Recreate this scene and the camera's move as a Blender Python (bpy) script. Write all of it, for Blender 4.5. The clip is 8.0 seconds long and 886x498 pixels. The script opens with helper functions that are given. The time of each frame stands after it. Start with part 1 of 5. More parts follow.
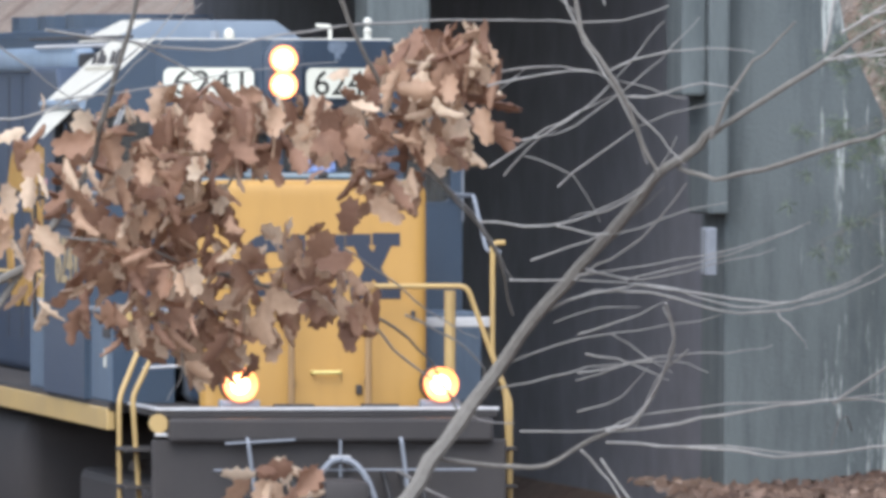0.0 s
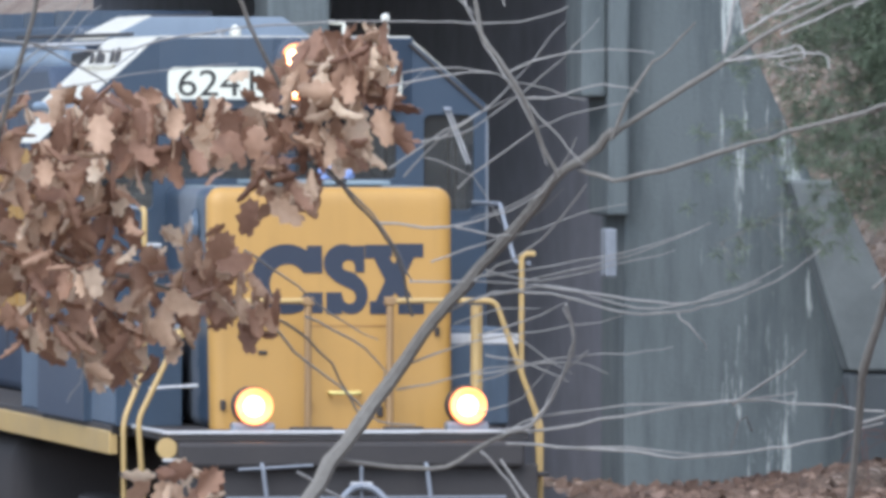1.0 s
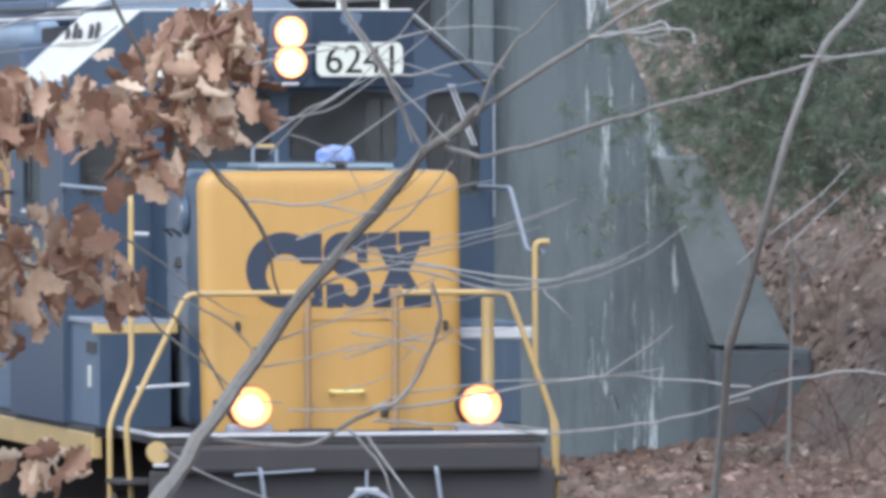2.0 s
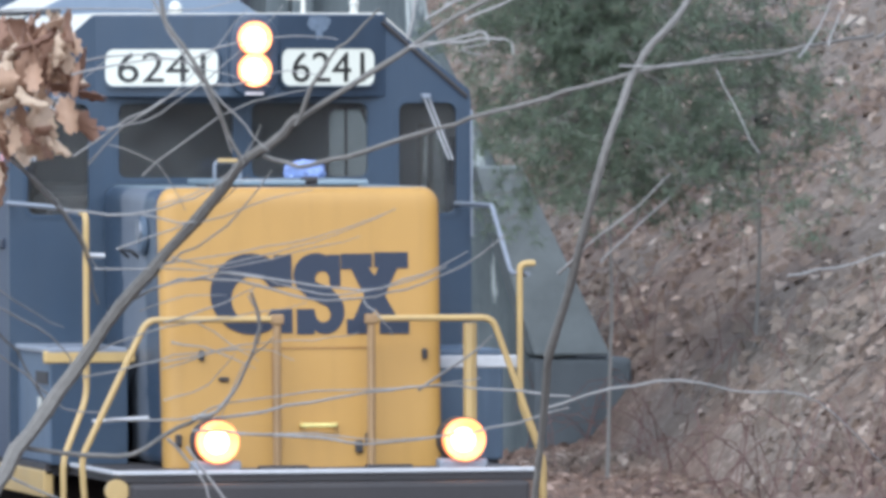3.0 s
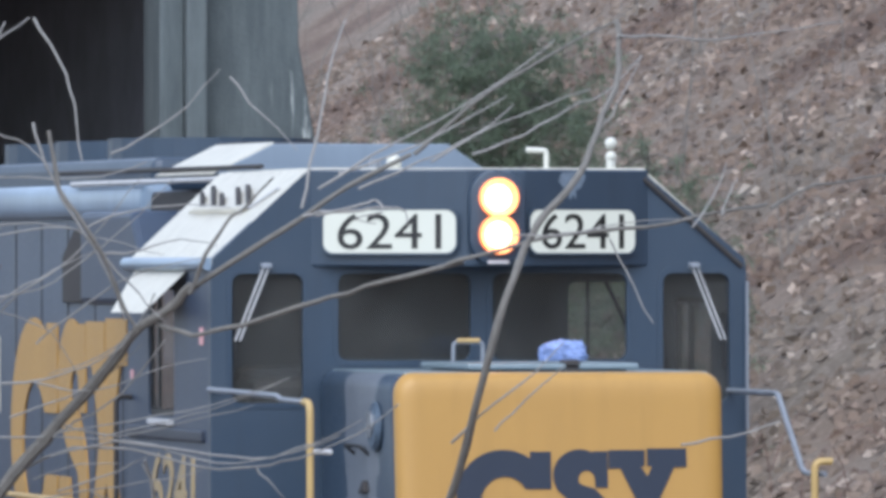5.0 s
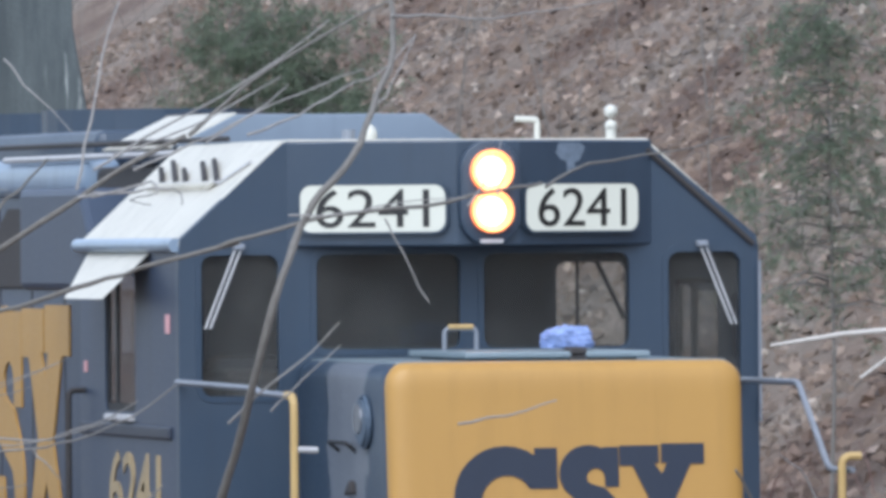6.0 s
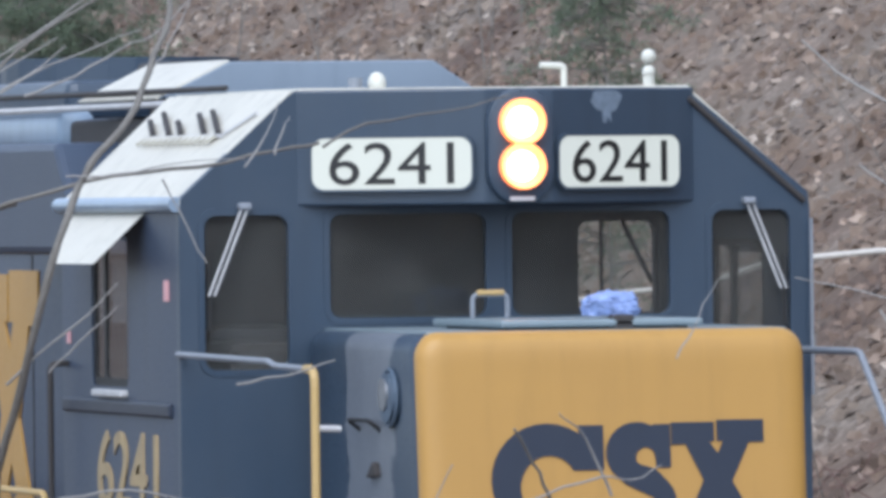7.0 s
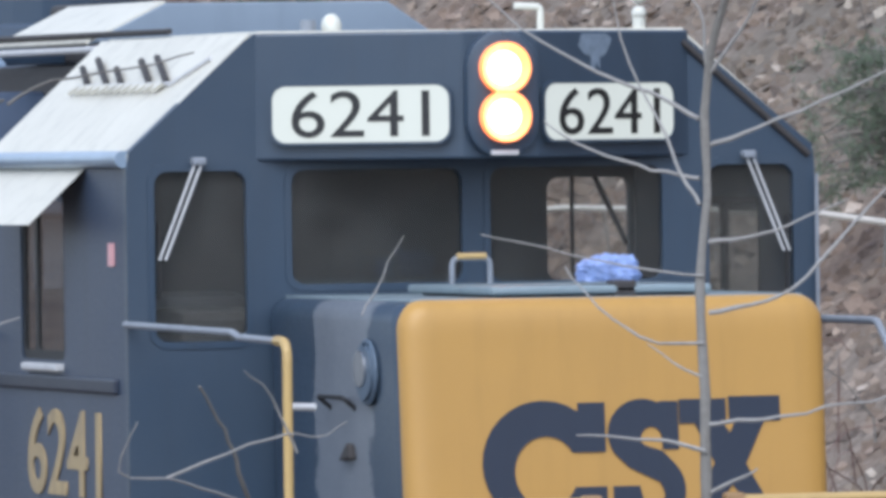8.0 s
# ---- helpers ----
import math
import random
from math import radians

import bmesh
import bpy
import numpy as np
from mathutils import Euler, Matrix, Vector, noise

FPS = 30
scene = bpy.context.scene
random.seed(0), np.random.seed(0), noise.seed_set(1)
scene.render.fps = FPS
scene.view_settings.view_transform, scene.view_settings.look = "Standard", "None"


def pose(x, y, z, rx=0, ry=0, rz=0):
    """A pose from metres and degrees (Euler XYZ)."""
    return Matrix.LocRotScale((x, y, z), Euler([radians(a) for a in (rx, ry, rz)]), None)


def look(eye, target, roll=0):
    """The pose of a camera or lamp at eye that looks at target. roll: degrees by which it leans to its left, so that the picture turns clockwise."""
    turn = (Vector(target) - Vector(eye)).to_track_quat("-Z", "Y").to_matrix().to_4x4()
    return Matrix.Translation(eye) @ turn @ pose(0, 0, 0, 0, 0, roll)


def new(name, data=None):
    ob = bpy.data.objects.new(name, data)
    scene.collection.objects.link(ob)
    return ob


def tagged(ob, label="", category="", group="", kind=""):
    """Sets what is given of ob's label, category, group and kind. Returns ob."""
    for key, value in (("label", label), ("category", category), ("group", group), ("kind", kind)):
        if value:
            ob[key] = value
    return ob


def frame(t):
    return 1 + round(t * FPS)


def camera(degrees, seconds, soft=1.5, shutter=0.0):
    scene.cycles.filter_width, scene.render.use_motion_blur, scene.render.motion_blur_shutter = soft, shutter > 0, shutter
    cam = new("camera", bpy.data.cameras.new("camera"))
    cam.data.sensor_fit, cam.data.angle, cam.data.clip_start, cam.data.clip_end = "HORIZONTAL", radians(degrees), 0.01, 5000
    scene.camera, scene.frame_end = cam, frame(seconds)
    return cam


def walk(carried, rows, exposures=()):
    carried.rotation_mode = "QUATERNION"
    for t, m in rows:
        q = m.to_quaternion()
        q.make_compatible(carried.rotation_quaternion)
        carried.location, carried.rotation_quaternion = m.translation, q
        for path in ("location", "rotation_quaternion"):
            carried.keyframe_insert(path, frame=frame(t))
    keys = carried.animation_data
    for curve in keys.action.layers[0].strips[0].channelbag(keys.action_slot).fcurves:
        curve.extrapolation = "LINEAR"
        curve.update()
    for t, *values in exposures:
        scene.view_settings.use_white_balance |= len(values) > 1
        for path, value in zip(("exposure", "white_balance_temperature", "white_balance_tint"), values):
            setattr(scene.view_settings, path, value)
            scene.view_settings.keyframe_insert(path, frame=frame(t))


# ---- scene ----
cam = camera(4.9475, 8.0, soft=4.0)
EYE = (-13.326, 0.0, 4.028)


def aim(bearing, pitch, roll):
    """The camera's pose: bearing to the right of the track's line, pitch up, roll, in degrees."""
    b, p = radians(bearing), radians(pitch)
    d = Vector((math.sin(b) * math.cos(p), math.cos(b) * math.cos(p), math.sin(p)))
    return look(EYE, Vector(EYE) + 10 * d, roll)


walk(cam, [
    (0.0, aim(10.084, -0.820, 0.17)), (0.5, aim(10.365, -0.845, 0.17)), (1.0, aim(10.643, -0.811, 0.12)),
    (1.2, aim(10.735, -0.815, 0.10)), (2.3, aim(11.715, -0.997, -0.18)), (2.5, aim(11.935, -1.020, -0.19)),
    (3.0, aim(12.402, -0.887, -0.15)), (3.5, aim(12.584, -0.558, 0.0)), (4.0, aim(12.181, -0.265, -0.01)),
    (4.5, aim(12.345, -0.056, -0.06)), (5.0, aim(12.997, 0.055, -0.06)), (5.2, aim(13.31, 0.035, -0.12)),
    (6.3, aim(14.58, -0.116, -0.55)), (6.5, aim(14.822, -0.172, -0.61)), (7.0, aim(15.491, -0.298, -0.68)),
    (7.5, aim(16.370, -0.485, -0.71)), (8.0, aim(17.248, -0.559, -0.74)),
], exposures=[(0.0, 1.46, 6250, 11), (1.0, 1.36, 5950, 10), (2.5, 1.41, 5850, 10), (3.5, 1.38, 5720, 8), (4.2, 1.21, 5700, 8), (5.0, 1.07, 5900, 10), (8.0, 1.06, 5930, 10)])
# how far along the track the front of the nose stands
TRAVEL = [(0.0, 80.889), (0.5, 78.183), (1.0, 75.492), (1.2, 74.417), (2.3, 68.523), (2.5, 67.471), (3.0, 64.895), (3.5, 62.333),
          (4.0, 59.829), (4.5, 57.348), (5.0, 54.857), (5.2, 53.869), (6.3, 48.496), (6.5, 47.535), (7.0, 45.172), (7.5, 42.842), (8.0, 40.516)]

# ---- light: an overcast winter afternoon ----
world = bpy.data.worlds.new("sky")
scene.world = world
world.use_nodes = True
wn = world.node_tree
sky = wn.nodes.new("ShaderNodeTexSky")
sky.sky_type, sky.sun_disc = "NISHITA", False
sky.sun_elevation, sky.sun_rotation = radians(50), radians(206.6)
sky.air_density, sky.dust_density, sky.ozone_density = 1.0, 1.0, 3.0
cloud = wn.nodes.new("ShaderNodeHueSaturation")  # cloud cover takes the blue out of the sky
cloud.inputs["Saturation"].default_value = 0.45
wn.links.new(sky.outputs[0], cloud.inputs["Color"])
wn.links.new(cloud.outputs[0], wn.nodes["Background"].inputs[0])
wn.nodes["Background"].inputs[1].default_value = 0.15
sun = new("sun", bpy.data.lights.new("sun", "SUN"))
sun.data.energy, sun.data.angle, sun.data.color = 0.85, radians(40), (1.0, 0.97, 0.94)
sun.matrix_world = look((-22.5, -45, 60), (0, 0, 0))


# ---- materials ----
def nodes_of(name):
    m = bpy.data.materials.new(name)
    m.use_nodes = True
    return m, m.node_tree, m.node_tree.nodes["Principled BSDF"]


def ramp(nt, stops):
    r = nt.nodes.new("ShaderNodeValToRGB")
    e = r.color_ramp.elements
    e.remove(e[1])
    e[0].position, e[0].color = stops[0][0], (*stops[0][1], 1)
    for p, c in stops[1:]:
        e.new(p).color = (*c, 1)
    return r


def noise_tex(nt, scale, detail=5.0, rough=0.6, stretch=None, coord="Object"):
    tc = nt.nodes.new("ShaderNodeTexCoord")
    n = nt.nodes.new("ShaderNodeTexNoise")
    n.inputs["Scale"].default_value, n.inputs["Detail"].default_value, n.inputs["Roughness"].default_value = scale, detail, rough
    if stretch:
        mp = nt.nodes.new("ShaderNodeMapping")
        mp.inputs["Scale"].default_value = stretch
        nt.links.new(tc.outputs[coord], mp.inputs["Vector"])
        nt.links.new(mp.outputs[0], n.inputs["Vector"])
    else:
        nt.links.new(tc.outputs[coord], n.inputs["Vector"])
    return n


def mixed(nt, fac, a, b, how="MIX"):
    m = nt.nodes.new("ShaderNodeMix")
    m.data_type, m.blend_type = "RGBA", how
    for sock, v in ((m.inputs[0], fac), (m.inputs[6], a), (m.inputs[7], b)):
        if hasattr(v, "is_output"):
            nt.links.new(v, sock)
        elif isinstance(v, float):
            sock.default_value = v
        else:
            sock.default_value = (*v, 1)
    return m.outputs[2]


def bumped(nt, bsdf, height, strength, dist=0.01):
    b = nt.nodes.new("ShaderNodeBump")
    b.inputs["Strength"].default_value, b.inputs["Distance"].default_value = strength, dist
    nt.links.new(height, b.inputs["Height"])
    nt.links.new(b.outputs[0], bsdf.inputs["Normal"])


def paint(name, base, dark, rough=0.45, streak=0.35, metallic=0.0, grime=0.5):
    """Weathered paint: broad fading, vertical dirt streaks, fine specks."""
    m, nt, b = nodes_of(name)
    fade = noise_tex(nt, 1.1, 6)
    run = noise_tex(nt, 9.0, 4, 0.6, (1.0, 1.0, 0.08))
    speck = noise_tex(nt, 60.0, 3)
    r1 = ramp(nt, [(0.35, (0, 0, 0)), (0.72, (1, 1, 1))])
    r2 = ramp(nt, [(0.5, (0, 0, 0)), (0.8, (1, 1, 1))])
    nt.links.new(fade.outputs[0], r1.inputs[0])
    nt.links.new(run.outputs[0], r2.inputs[0])
    f1 = nt.nodes.new("ShaderNodeMath")
    f1.operation = "MULTIPLY"
    f1.inputs[1].default_value = grime
    nt.links.new(r1.outputs[0], f1.inputs[0])
    c = mixed(nt, f1.outputs[0], base, dark)
    f2 = nt.nodes.new("ShaderNodeMath")
    f2.operation = "MULTIPLY"
    f2.inputs[1].default_value = streak
    nt.links.new(r2.outputs[0], f2.inputs[0])
    c = mixed(nt, f2.outputs[0], c, tuple(0.55 * v for v in dark))
    nt.links.new(c, b.inputs["Base Color"])
    rr = ramp(nt, [(0.3, (rough - 0.02,) * 3), (0.7, (rough + 0.09,) * 3)])
    nt.links.new(speck.outputs[0], rr.inputs[0])
    nt.links.new(rr.outputs[0], b.inputs["Roughness"])
    b.inputs["Metallic"].default_value = metallic
    bumped(nt, b, fade.outputs[0], 0.15, 0.02)
    return m


def plain(name, col, rough=0.5, metallic=0.0, var=0.25, scale=12.0, bump=0.1, coord="Object"):
    m, nt, b = nodes_of(name)
    n = noise_tex(nt, scale, 5, coord=coord)
    c = mixed(nt, n.outputs[0], tuple(v * (1 - var) for v in col), tuple(min(1, v * (1 + var)) for v in col))
    nt.links.new(c, b.inputs["Base Color"])
    b.inputs["Roughness"].default_value, b.inputs["Metallic"].default_value = rough, metallic
    bumped(nt, b, n.outputs[0], bump, 0.01)
    return m


def glowing(name, col, strength, base=(0.8, 0.8, 0.75)):
    m, nt, b = nodes_of(name)
    b.inputs["Base Color"].default_value = (*base, 1)
    b.inputs["Emission Color"].default_value = (*col, 1)
    b.inputs["Emission Strength"].default_value = strength
    b.inputs["Roughness"].default_value = 0.3
    return m


YELLOW = paint("yellow_paint", (0.440, 0.247, 0.058), (0.345, 0.194, 0.054), 0.42, 0.18, grime=0.35)
RAIL_YELLOW = paint("handrail_yellow", (0.50, 0.345, 0.13), (0.33, 0.235, 0.12), 0.5, 0.2)
BLUE = paint("navy_paint", (0.028, 0.050, 0.082), (0.047, 0.066, 0.092), 0.38, 0.35, grime=0.8)
LOGO_BLUE = paint("emblem_navy", (0.014, 0.022, 0.042), (0.024, 0.031, 0.048), 0.45, 0.2)
SIDE = paint("faded_navy_side", (0.036, 0.055, 0.092), (0.056, 0.072, 0.103), 0.45, 0.35)
BOXGREY = paint("grey_blue_locker_paint", (0.095, 0.135, 0.185), (0.06, 0.085, 0.12), 0.5, 0.4)
ROOF = paint("pale_roof", (0.60, 0.575, 0.49), (0.46, 0.44, 0.375), 0.45, 0.4)
HATCHGREY = paint("hatch_grey_blue", (0.20, 0.25, 0.31), (0.14, 0.175, 0.22), 0.5, 0.2)
# the bluish highlight along rounded edges, put into the base colour
SHOULDER = paint("pale_blue_highlight", (0.25, 0.33, 0.42), (0.14, 0.18, 0.24), 0.3, 0.3)
DARK = paint("underframe_black", (0.036, 0.033, 0.033), (0.060, 0.051, 0.046), 0.7, 0.3)
WORN_YELLOW = paint("worn_yellow_figures", (0.44, 0.32, 0.15), (0.20, 0.165, 0.12), 0.5, 0.5, grime=0.7)
GREYPIPE = plain("grey_pipe", (0.22, 0.24, 0.27), 0.45)
SPLASH = plain("dried_splash", (0.15, 0.19, 0.24), 0.8, 0, 0.5, 30, 0.1)
HANDLE = plain("bright_yellow_handle", (0.72, 0.62, 0.22), 0.4)
POST = paint("rusty_yellow_post", (0.33, 0.205, 0.090), (0.19, 0.122, 0.070), 0.6, 0.5)
HATCHTOP = paint("weathered_hatch_sheet", (0.22, 0.275, 0.30), (0.15, 0.19, 0.21), 0.35, 0.2)
PALEEDGE = plain("pale_edge", (0.50, 0.50, 0.50), 0.6)
CHROME = plain("bare_metal", (0.55, 0.56, 0.58), 0.3, 0.9)
RUBBER = plain("rubber_black", (0.012, 0.012, 0.013), 0.6)
BOARD = glowing("lit_number_board", (0.95, 0.97, 0.86), 0.24, (0.25, 0.26, 0.235))
DIGIT = plain("digit_black", (0.012, 0.012, 0.012), 0.5)


def lamp_material():
    """A burning sealed-beam lamp: white-hot in the middle, amber towards its rim."""
    m = glowing("burning_lamp", (1.0, 0.44, 0.12), 9.0)
    nt, b = m.node_tree, m.node_tree.nodes["Principled BSDF"]
    tc = nt.nodes.new("ShaderNodeTexCoord")
    far = nt.nodes.new("ShaderNodeVectorMath")
    far.operation = "LENGTH"
    nt.links.new(tc.outputs["Object"], far.inputs[0])
    r = ramp(nt, [(0.0, (1.0, 0.72, 0.42)), (0.050, (1.0, 0.52, 0.21)), (0.080, (0.50, 0.12, 0.022))])
    nt.links.new(far.outputs["Value"], r.inputs[0])
    nt.links.new(r.outputs[0], b.inputs["Emission Color"])
    return m


LAMP = lamp_material()
LAMPRING = plain("lamp_ring", (0.30, 0.16, 0.06), 0.35, 0.8)
# amber emission in the dishes imitates the halo round the burning lamps
DISH = glowing("amber_halo_glow", (1.0, 0.19, 0.04), 0.9, (0.80, 0.42, 0.16))
TARP = plain("blue_tarp", (0.22, 0.30, 0.55), 0.4, 0.0, 0.7, 22, 0.6)
WHITE = plain("white_plastic", (0.60, 0.595, 0.52), 0.4, 0, 0.1)
PINK = plain("faded_red_tag", (0.65, 0.35, 0.36), 0.5)
BARK = plain("grey_bark", (0.165, 0.155, 0.138), 0.85, 0, 0.35, 45, 0.5)
TWIG = plain("pale_twig_bark", (0.275, 0.265, 0.25), 0.8, 0, 0.3, 60, 0.4)
PALEBARK = plain("bleached_wood", (0.55, 0.52, 0.47), 0.8, 0, 0.2, 20, 0.3)
CANE = plain("red_brown_cane", (0.11, 0.06, 0.05), 0.7, 0, 0.4, 15, 0.2)
STEEL = plain("rail_steel", (0.25, 0.22, 0.20), 0.4, 0.8)
TIMBER = plain("tie_timber", (0.07, 0.055, 0.045), 0.85, 0, 0.4)


def glass():
    m, nt, b = nodes_of("tinted_glass")
    b.inputs["Base Color"].default_value = (0.62, 0.63, 0.61, 1)
    film = noise_tex(nt, 4.0, 5)
    r = ramp(nt, [(0.3, (0.957,) * 3), (0.75, (0.984,) * 3)])  # a diffuse veil imitates haze and dull reflections on the panes
    nt.links.new(film.outputs[0], r.inputs[0])
    nt.links.new(r.outputs[0], b.inputs["Transmission Weight"])
    b.inputs["Roughness"].default_value = 0.0
    b.inputs["IOR"].default_value = 1.35
    return m


GLASS = glass()


def nose_side_paint():
    """Navy with a worn grey patch whose edge is ragged."""
    m = BLUE.copy()
    m.name = "navy_with_worn_grey_patch"
    nt, b = m.node_tree, m.node_tree.nodes["Principled BSDF"]
    was = b.inputs["Base Color"].links[0].from_socket
    tc = nt.nodes.new("ShaderNodeTexCoord")
    sep = nt.nodes.new("ShaderNodeSeparateXYZ")
    n = noise_tex(nt, 3.0, 6, 0.7)
    nt.links.new(tc.outputs["Object"], sep.inputs[0])
    add = nt.nodes.new("ShaderNodeMath")
    add.operation = "MULTIPLY_ADD"
    add.inputs[1].default_value = 0.5
    nt.links.new(n.outputs[0], add.inputs[0])
    nt.links.new(sep.outputs["Y"], add.inputs[2])
    r = ramp(nt, [(0.33, (0, 0, 0)), (0.35, (1, 1, 1)), (0.755, (1, 1, 1)), (0.77, (0, 0, 0))])
    half = nt.nodes.new("ShaderNodeMath")
    half.operation = "MULTIPLY"
    half.inputs[1].default_value = 0.5
    nt.links.new(add.outputs[0], half.inputs[0])
    nt.links.new(half.outputs[0], r.inputs[0])
    grey = mixed(nt, n.outputs[0], (0.095, 0.11, 0.135), (0.185, 0.203, 0.228))
    nt.links.new(mixed(nt, r.outputs[0], was, grey), b.inputs["Base Color"])
    return m


NOSESIDE = nose_side_paint()


def concrete_material():
    m, nt, b = nodes_of("stained_concrete")
    broad = noise_tex(nt, 0.5, 6)
    run = noise_tex(nt, 2.2, 7, 0.72, (1.0, 1.0, 0.14))
    white = noise_tex(nt, 6.0, 6, 0.72, (1.0, 1.0, 0.11))
    fine = noise_tex(nt, 24, 5)
    c = mixed(nt, broad.outputs[0], (0.086, 0.104, 0.108), (0.158, 0.180, 0.180))
    r = ramp(nt, [(0.44, (0, 0, 0)), (0.62, (0.85, 0.85, 0.85))])
    nt.links.new(run.outputs[0], r.inputs[0])
    c = mixed(nt, r.outputs[0], c, (0.072, 0.086, 0.09))
    tc = nt.nodes.new("ShaderNodeTexCoord")
    sep = nt.nodes.new("ShaderNodeSeparateXYZ")
    nt.links.new(tc.outputs["Object"], sep.inputs[0])
    at_x = nt.nodes.new("ShaderNodeMapRange")
    at_x.inputs["From Min"].default_value, at_x.inputs["From Max"].default_value = 7.7, 9.9
    nt.links.new(sep.outputs["X"], at_x.inputs["Value"])
    seep = ramp(nt, [(0.25, (0, 0, 0)), (0.50, (0.125,) * 3), (0.82, (0.15,) * 3), (0.97, (0, 0, 0))])  # water seeps down this side
    nt.links.new(at_x.outputs["Result"], seep.inputs[0])
    lime = nt.nodes.new("ShaderNodeMath")
    nt.links.new(white.outputs[0], lime.inputs[0])
    nt.links.new(seep.outputs[0], lime.inputs[1])
    r2 = ramp(nt, [(0.68, (0, 0, 0)), (0.76, (1, 1, 1))])
    nt.links.new(lime.outputs[0], r2.inputs[0])
    c = mixed(nt, r2.outputs[0], c, (0.40, 0.43, 0.41))
    nt.links.new(c, b.inputs["Base Color"])
    b.inputs["Roughness"].default_value = 0.9
    bumped(nt, b, fine.outputs[0], 0.4, 0.03)
    return m


CONCRETE = concrete_material()


def bank_tones(nt):
    """Broad darker, redder and greyer drifts over the bank."""
    n = noise_tex(nt, 0.33, 4, 0.55)
    r = ramp(nt, [(0.36, (0.62, 0.52, 0.47)), (0.47, (0.95, 0.88, 0.82)), (0.56, (1.0, 1.0, 0.98)), (0.66, (0.82, 0.84, 0.80))])
    nt.links.new(n.outputs[0], r.inputs[0])
    # a ragged drift along the ditch at the foot of the bank is darker and redder
    tc = nt.nodes.new("ShaderNodeTexCoord")
    sep = nt.nodes.new("ShaderNodeSeparateXYZ")
    nt.links.new(tc.outputs["Object"], sep.inputs[0])
    edge = noise_tex(nt, 0.8, 5, 0.65)
    at = nt.nodes.new("ShaderNodeMath")
    at.operation = "MULTIPLY_ADD"
    at.inputs[1].default_value = 5.0
    nt.links.new(edge.outputs[0], at.inputs[0])
    nt.links.new(sep.outputs["X"], at.inputs[2])
    span = nt.nodes.new("ShaderNodeMapRange")
    span.inputs["From Min"].default_value, span.inputs["From Max"].default_value = 12.0, 13.8
    nt.links.new(at.outputs[0], span.inputs["Value"])
    foot_tone = ramp(nt, [(0.0, (0.76, 0.66, 0.62)), (1.0, (1.0, 1.0, 1.0))])
    nt.links.new(span.outputs["Result"], foot_tone.inputs[0])
    return mixed(nt, 1.0, r.outputs[0], foot_tone.outputs[0], "MULTIPLY")


def ground_material():
    m, nt, b = nodes_of("leaf_litter")
    v = nt.nodes.new("ShaderNodeTexVoronoi")
    tc = nt.nodes.new("ShaderNodeTexCoord")
    v.inputs["Scale"].default_value = 15.0
    nt.links.new(tc.outputs["Object"], v.inputs["Vector"])
    sep = nt.nodes.new("ShaderNodeSeparateColor")
    nt.links.new(v.outputs["Color"], sep.inputs[0])
    leaf = ramp(nt, [(0.0, (0.130, 0.099, 0.078)), (0.45, (0.178, 0.140, 0.111)), (0.85, (0.218, 0.175, 0.142)), (1.0, (0.32, 0.26, 0.222))])
    nt.links.new(sep.outputs[0], leaf.inputs[0])
    broad = noise_tex(nt, 0.35, 6)
    r = ramp(nt, [(0.40, (0, 0, 0)), (0.68, (1, 1, 1))])
    nt.links.new(broad.outputs[0], r.inputs[0])
    c = mixed(nt, r.outputs[0], leaf.outputs[0], (0.160, 0.129, 0.103))
    c = mixed(nt, 1.0, c, bank_tones(nt), "MULTIPLY")
    nt.links.new(c, b.inputs["Base Color"])
    b.inputs["Roughness"].default_value = 0.9
    bumped(nt, b, v.outputs["Distance"], 0.5, 0.02)
    return m


TUNNELCON = plain("tunnel_concrete", (0.165, 0.168, 0.19), 0.95, 0, 0.4, 1.5, 0.2)
PALECON = plain("pale_concrete", (0.160, 0.178, 0.176), 0.9, 0, 0.55, 2.0, 0.2)
DARKCON = plain("dark_concrete", (0.085, 0.095, 0.10), 0.9, 0, 0.3, 2.5, 0.2)
INTERIOR = plain("grey_cab_lining", (0.22, 0.225, 0.23), 0.7, 0, 0.3, 5, 0.1)
LITTER = ground_material()
BALLAST = plain("ballast_stone", (0.16, 0.15, 0.145), 0.9, 0, 0.6, 18, 0.8)


def leaf_material(name, stops, each=False, broad=False, through_light=0.0):
    m, nt, b = nodes_of(name)
    geo = nt.nodes.new("ShaderNodeObjectInfo" if each else "ShaderNodeNewGeometry")
    r = ramp(nt, stops)
    nt.links.new(geo.outputs["Random" if each else "Random Per Island"], r.inputs[0])
    n = noise_tex(nt, 30, 4)
    c = mixed(nt, n.outputs[0], r.outputs[0], (0.5, 0.45, 0.4), "MULTIPLY")
    if broad:
        c = mixed(nt, 1.0, c, bank_tones(nt), "MULTIPLY")
    nt.links.new(c, b.inputs["Base Color"])
    b.inputs["Roughness"].default_value = 0.65
    if through_light:  # thin blades let light through
        tr = nt.nodes.new("ShaderNodeBsdfTranslucent")
        nt.links.new(c, tr.inputs["Color"])
        both = nt.nodes.new("ShaderNodeMixShader")
        both.inputs[0].default_value = through_light
        nt.links.new(b.outputs[0], both.inputs[1])
        nt.links.new(tr.outputs[0], both.inputs[2])
        nt.links.new(both.outputs[0], nt.nodes["Material Output"].inputs["Surface"])
    return m


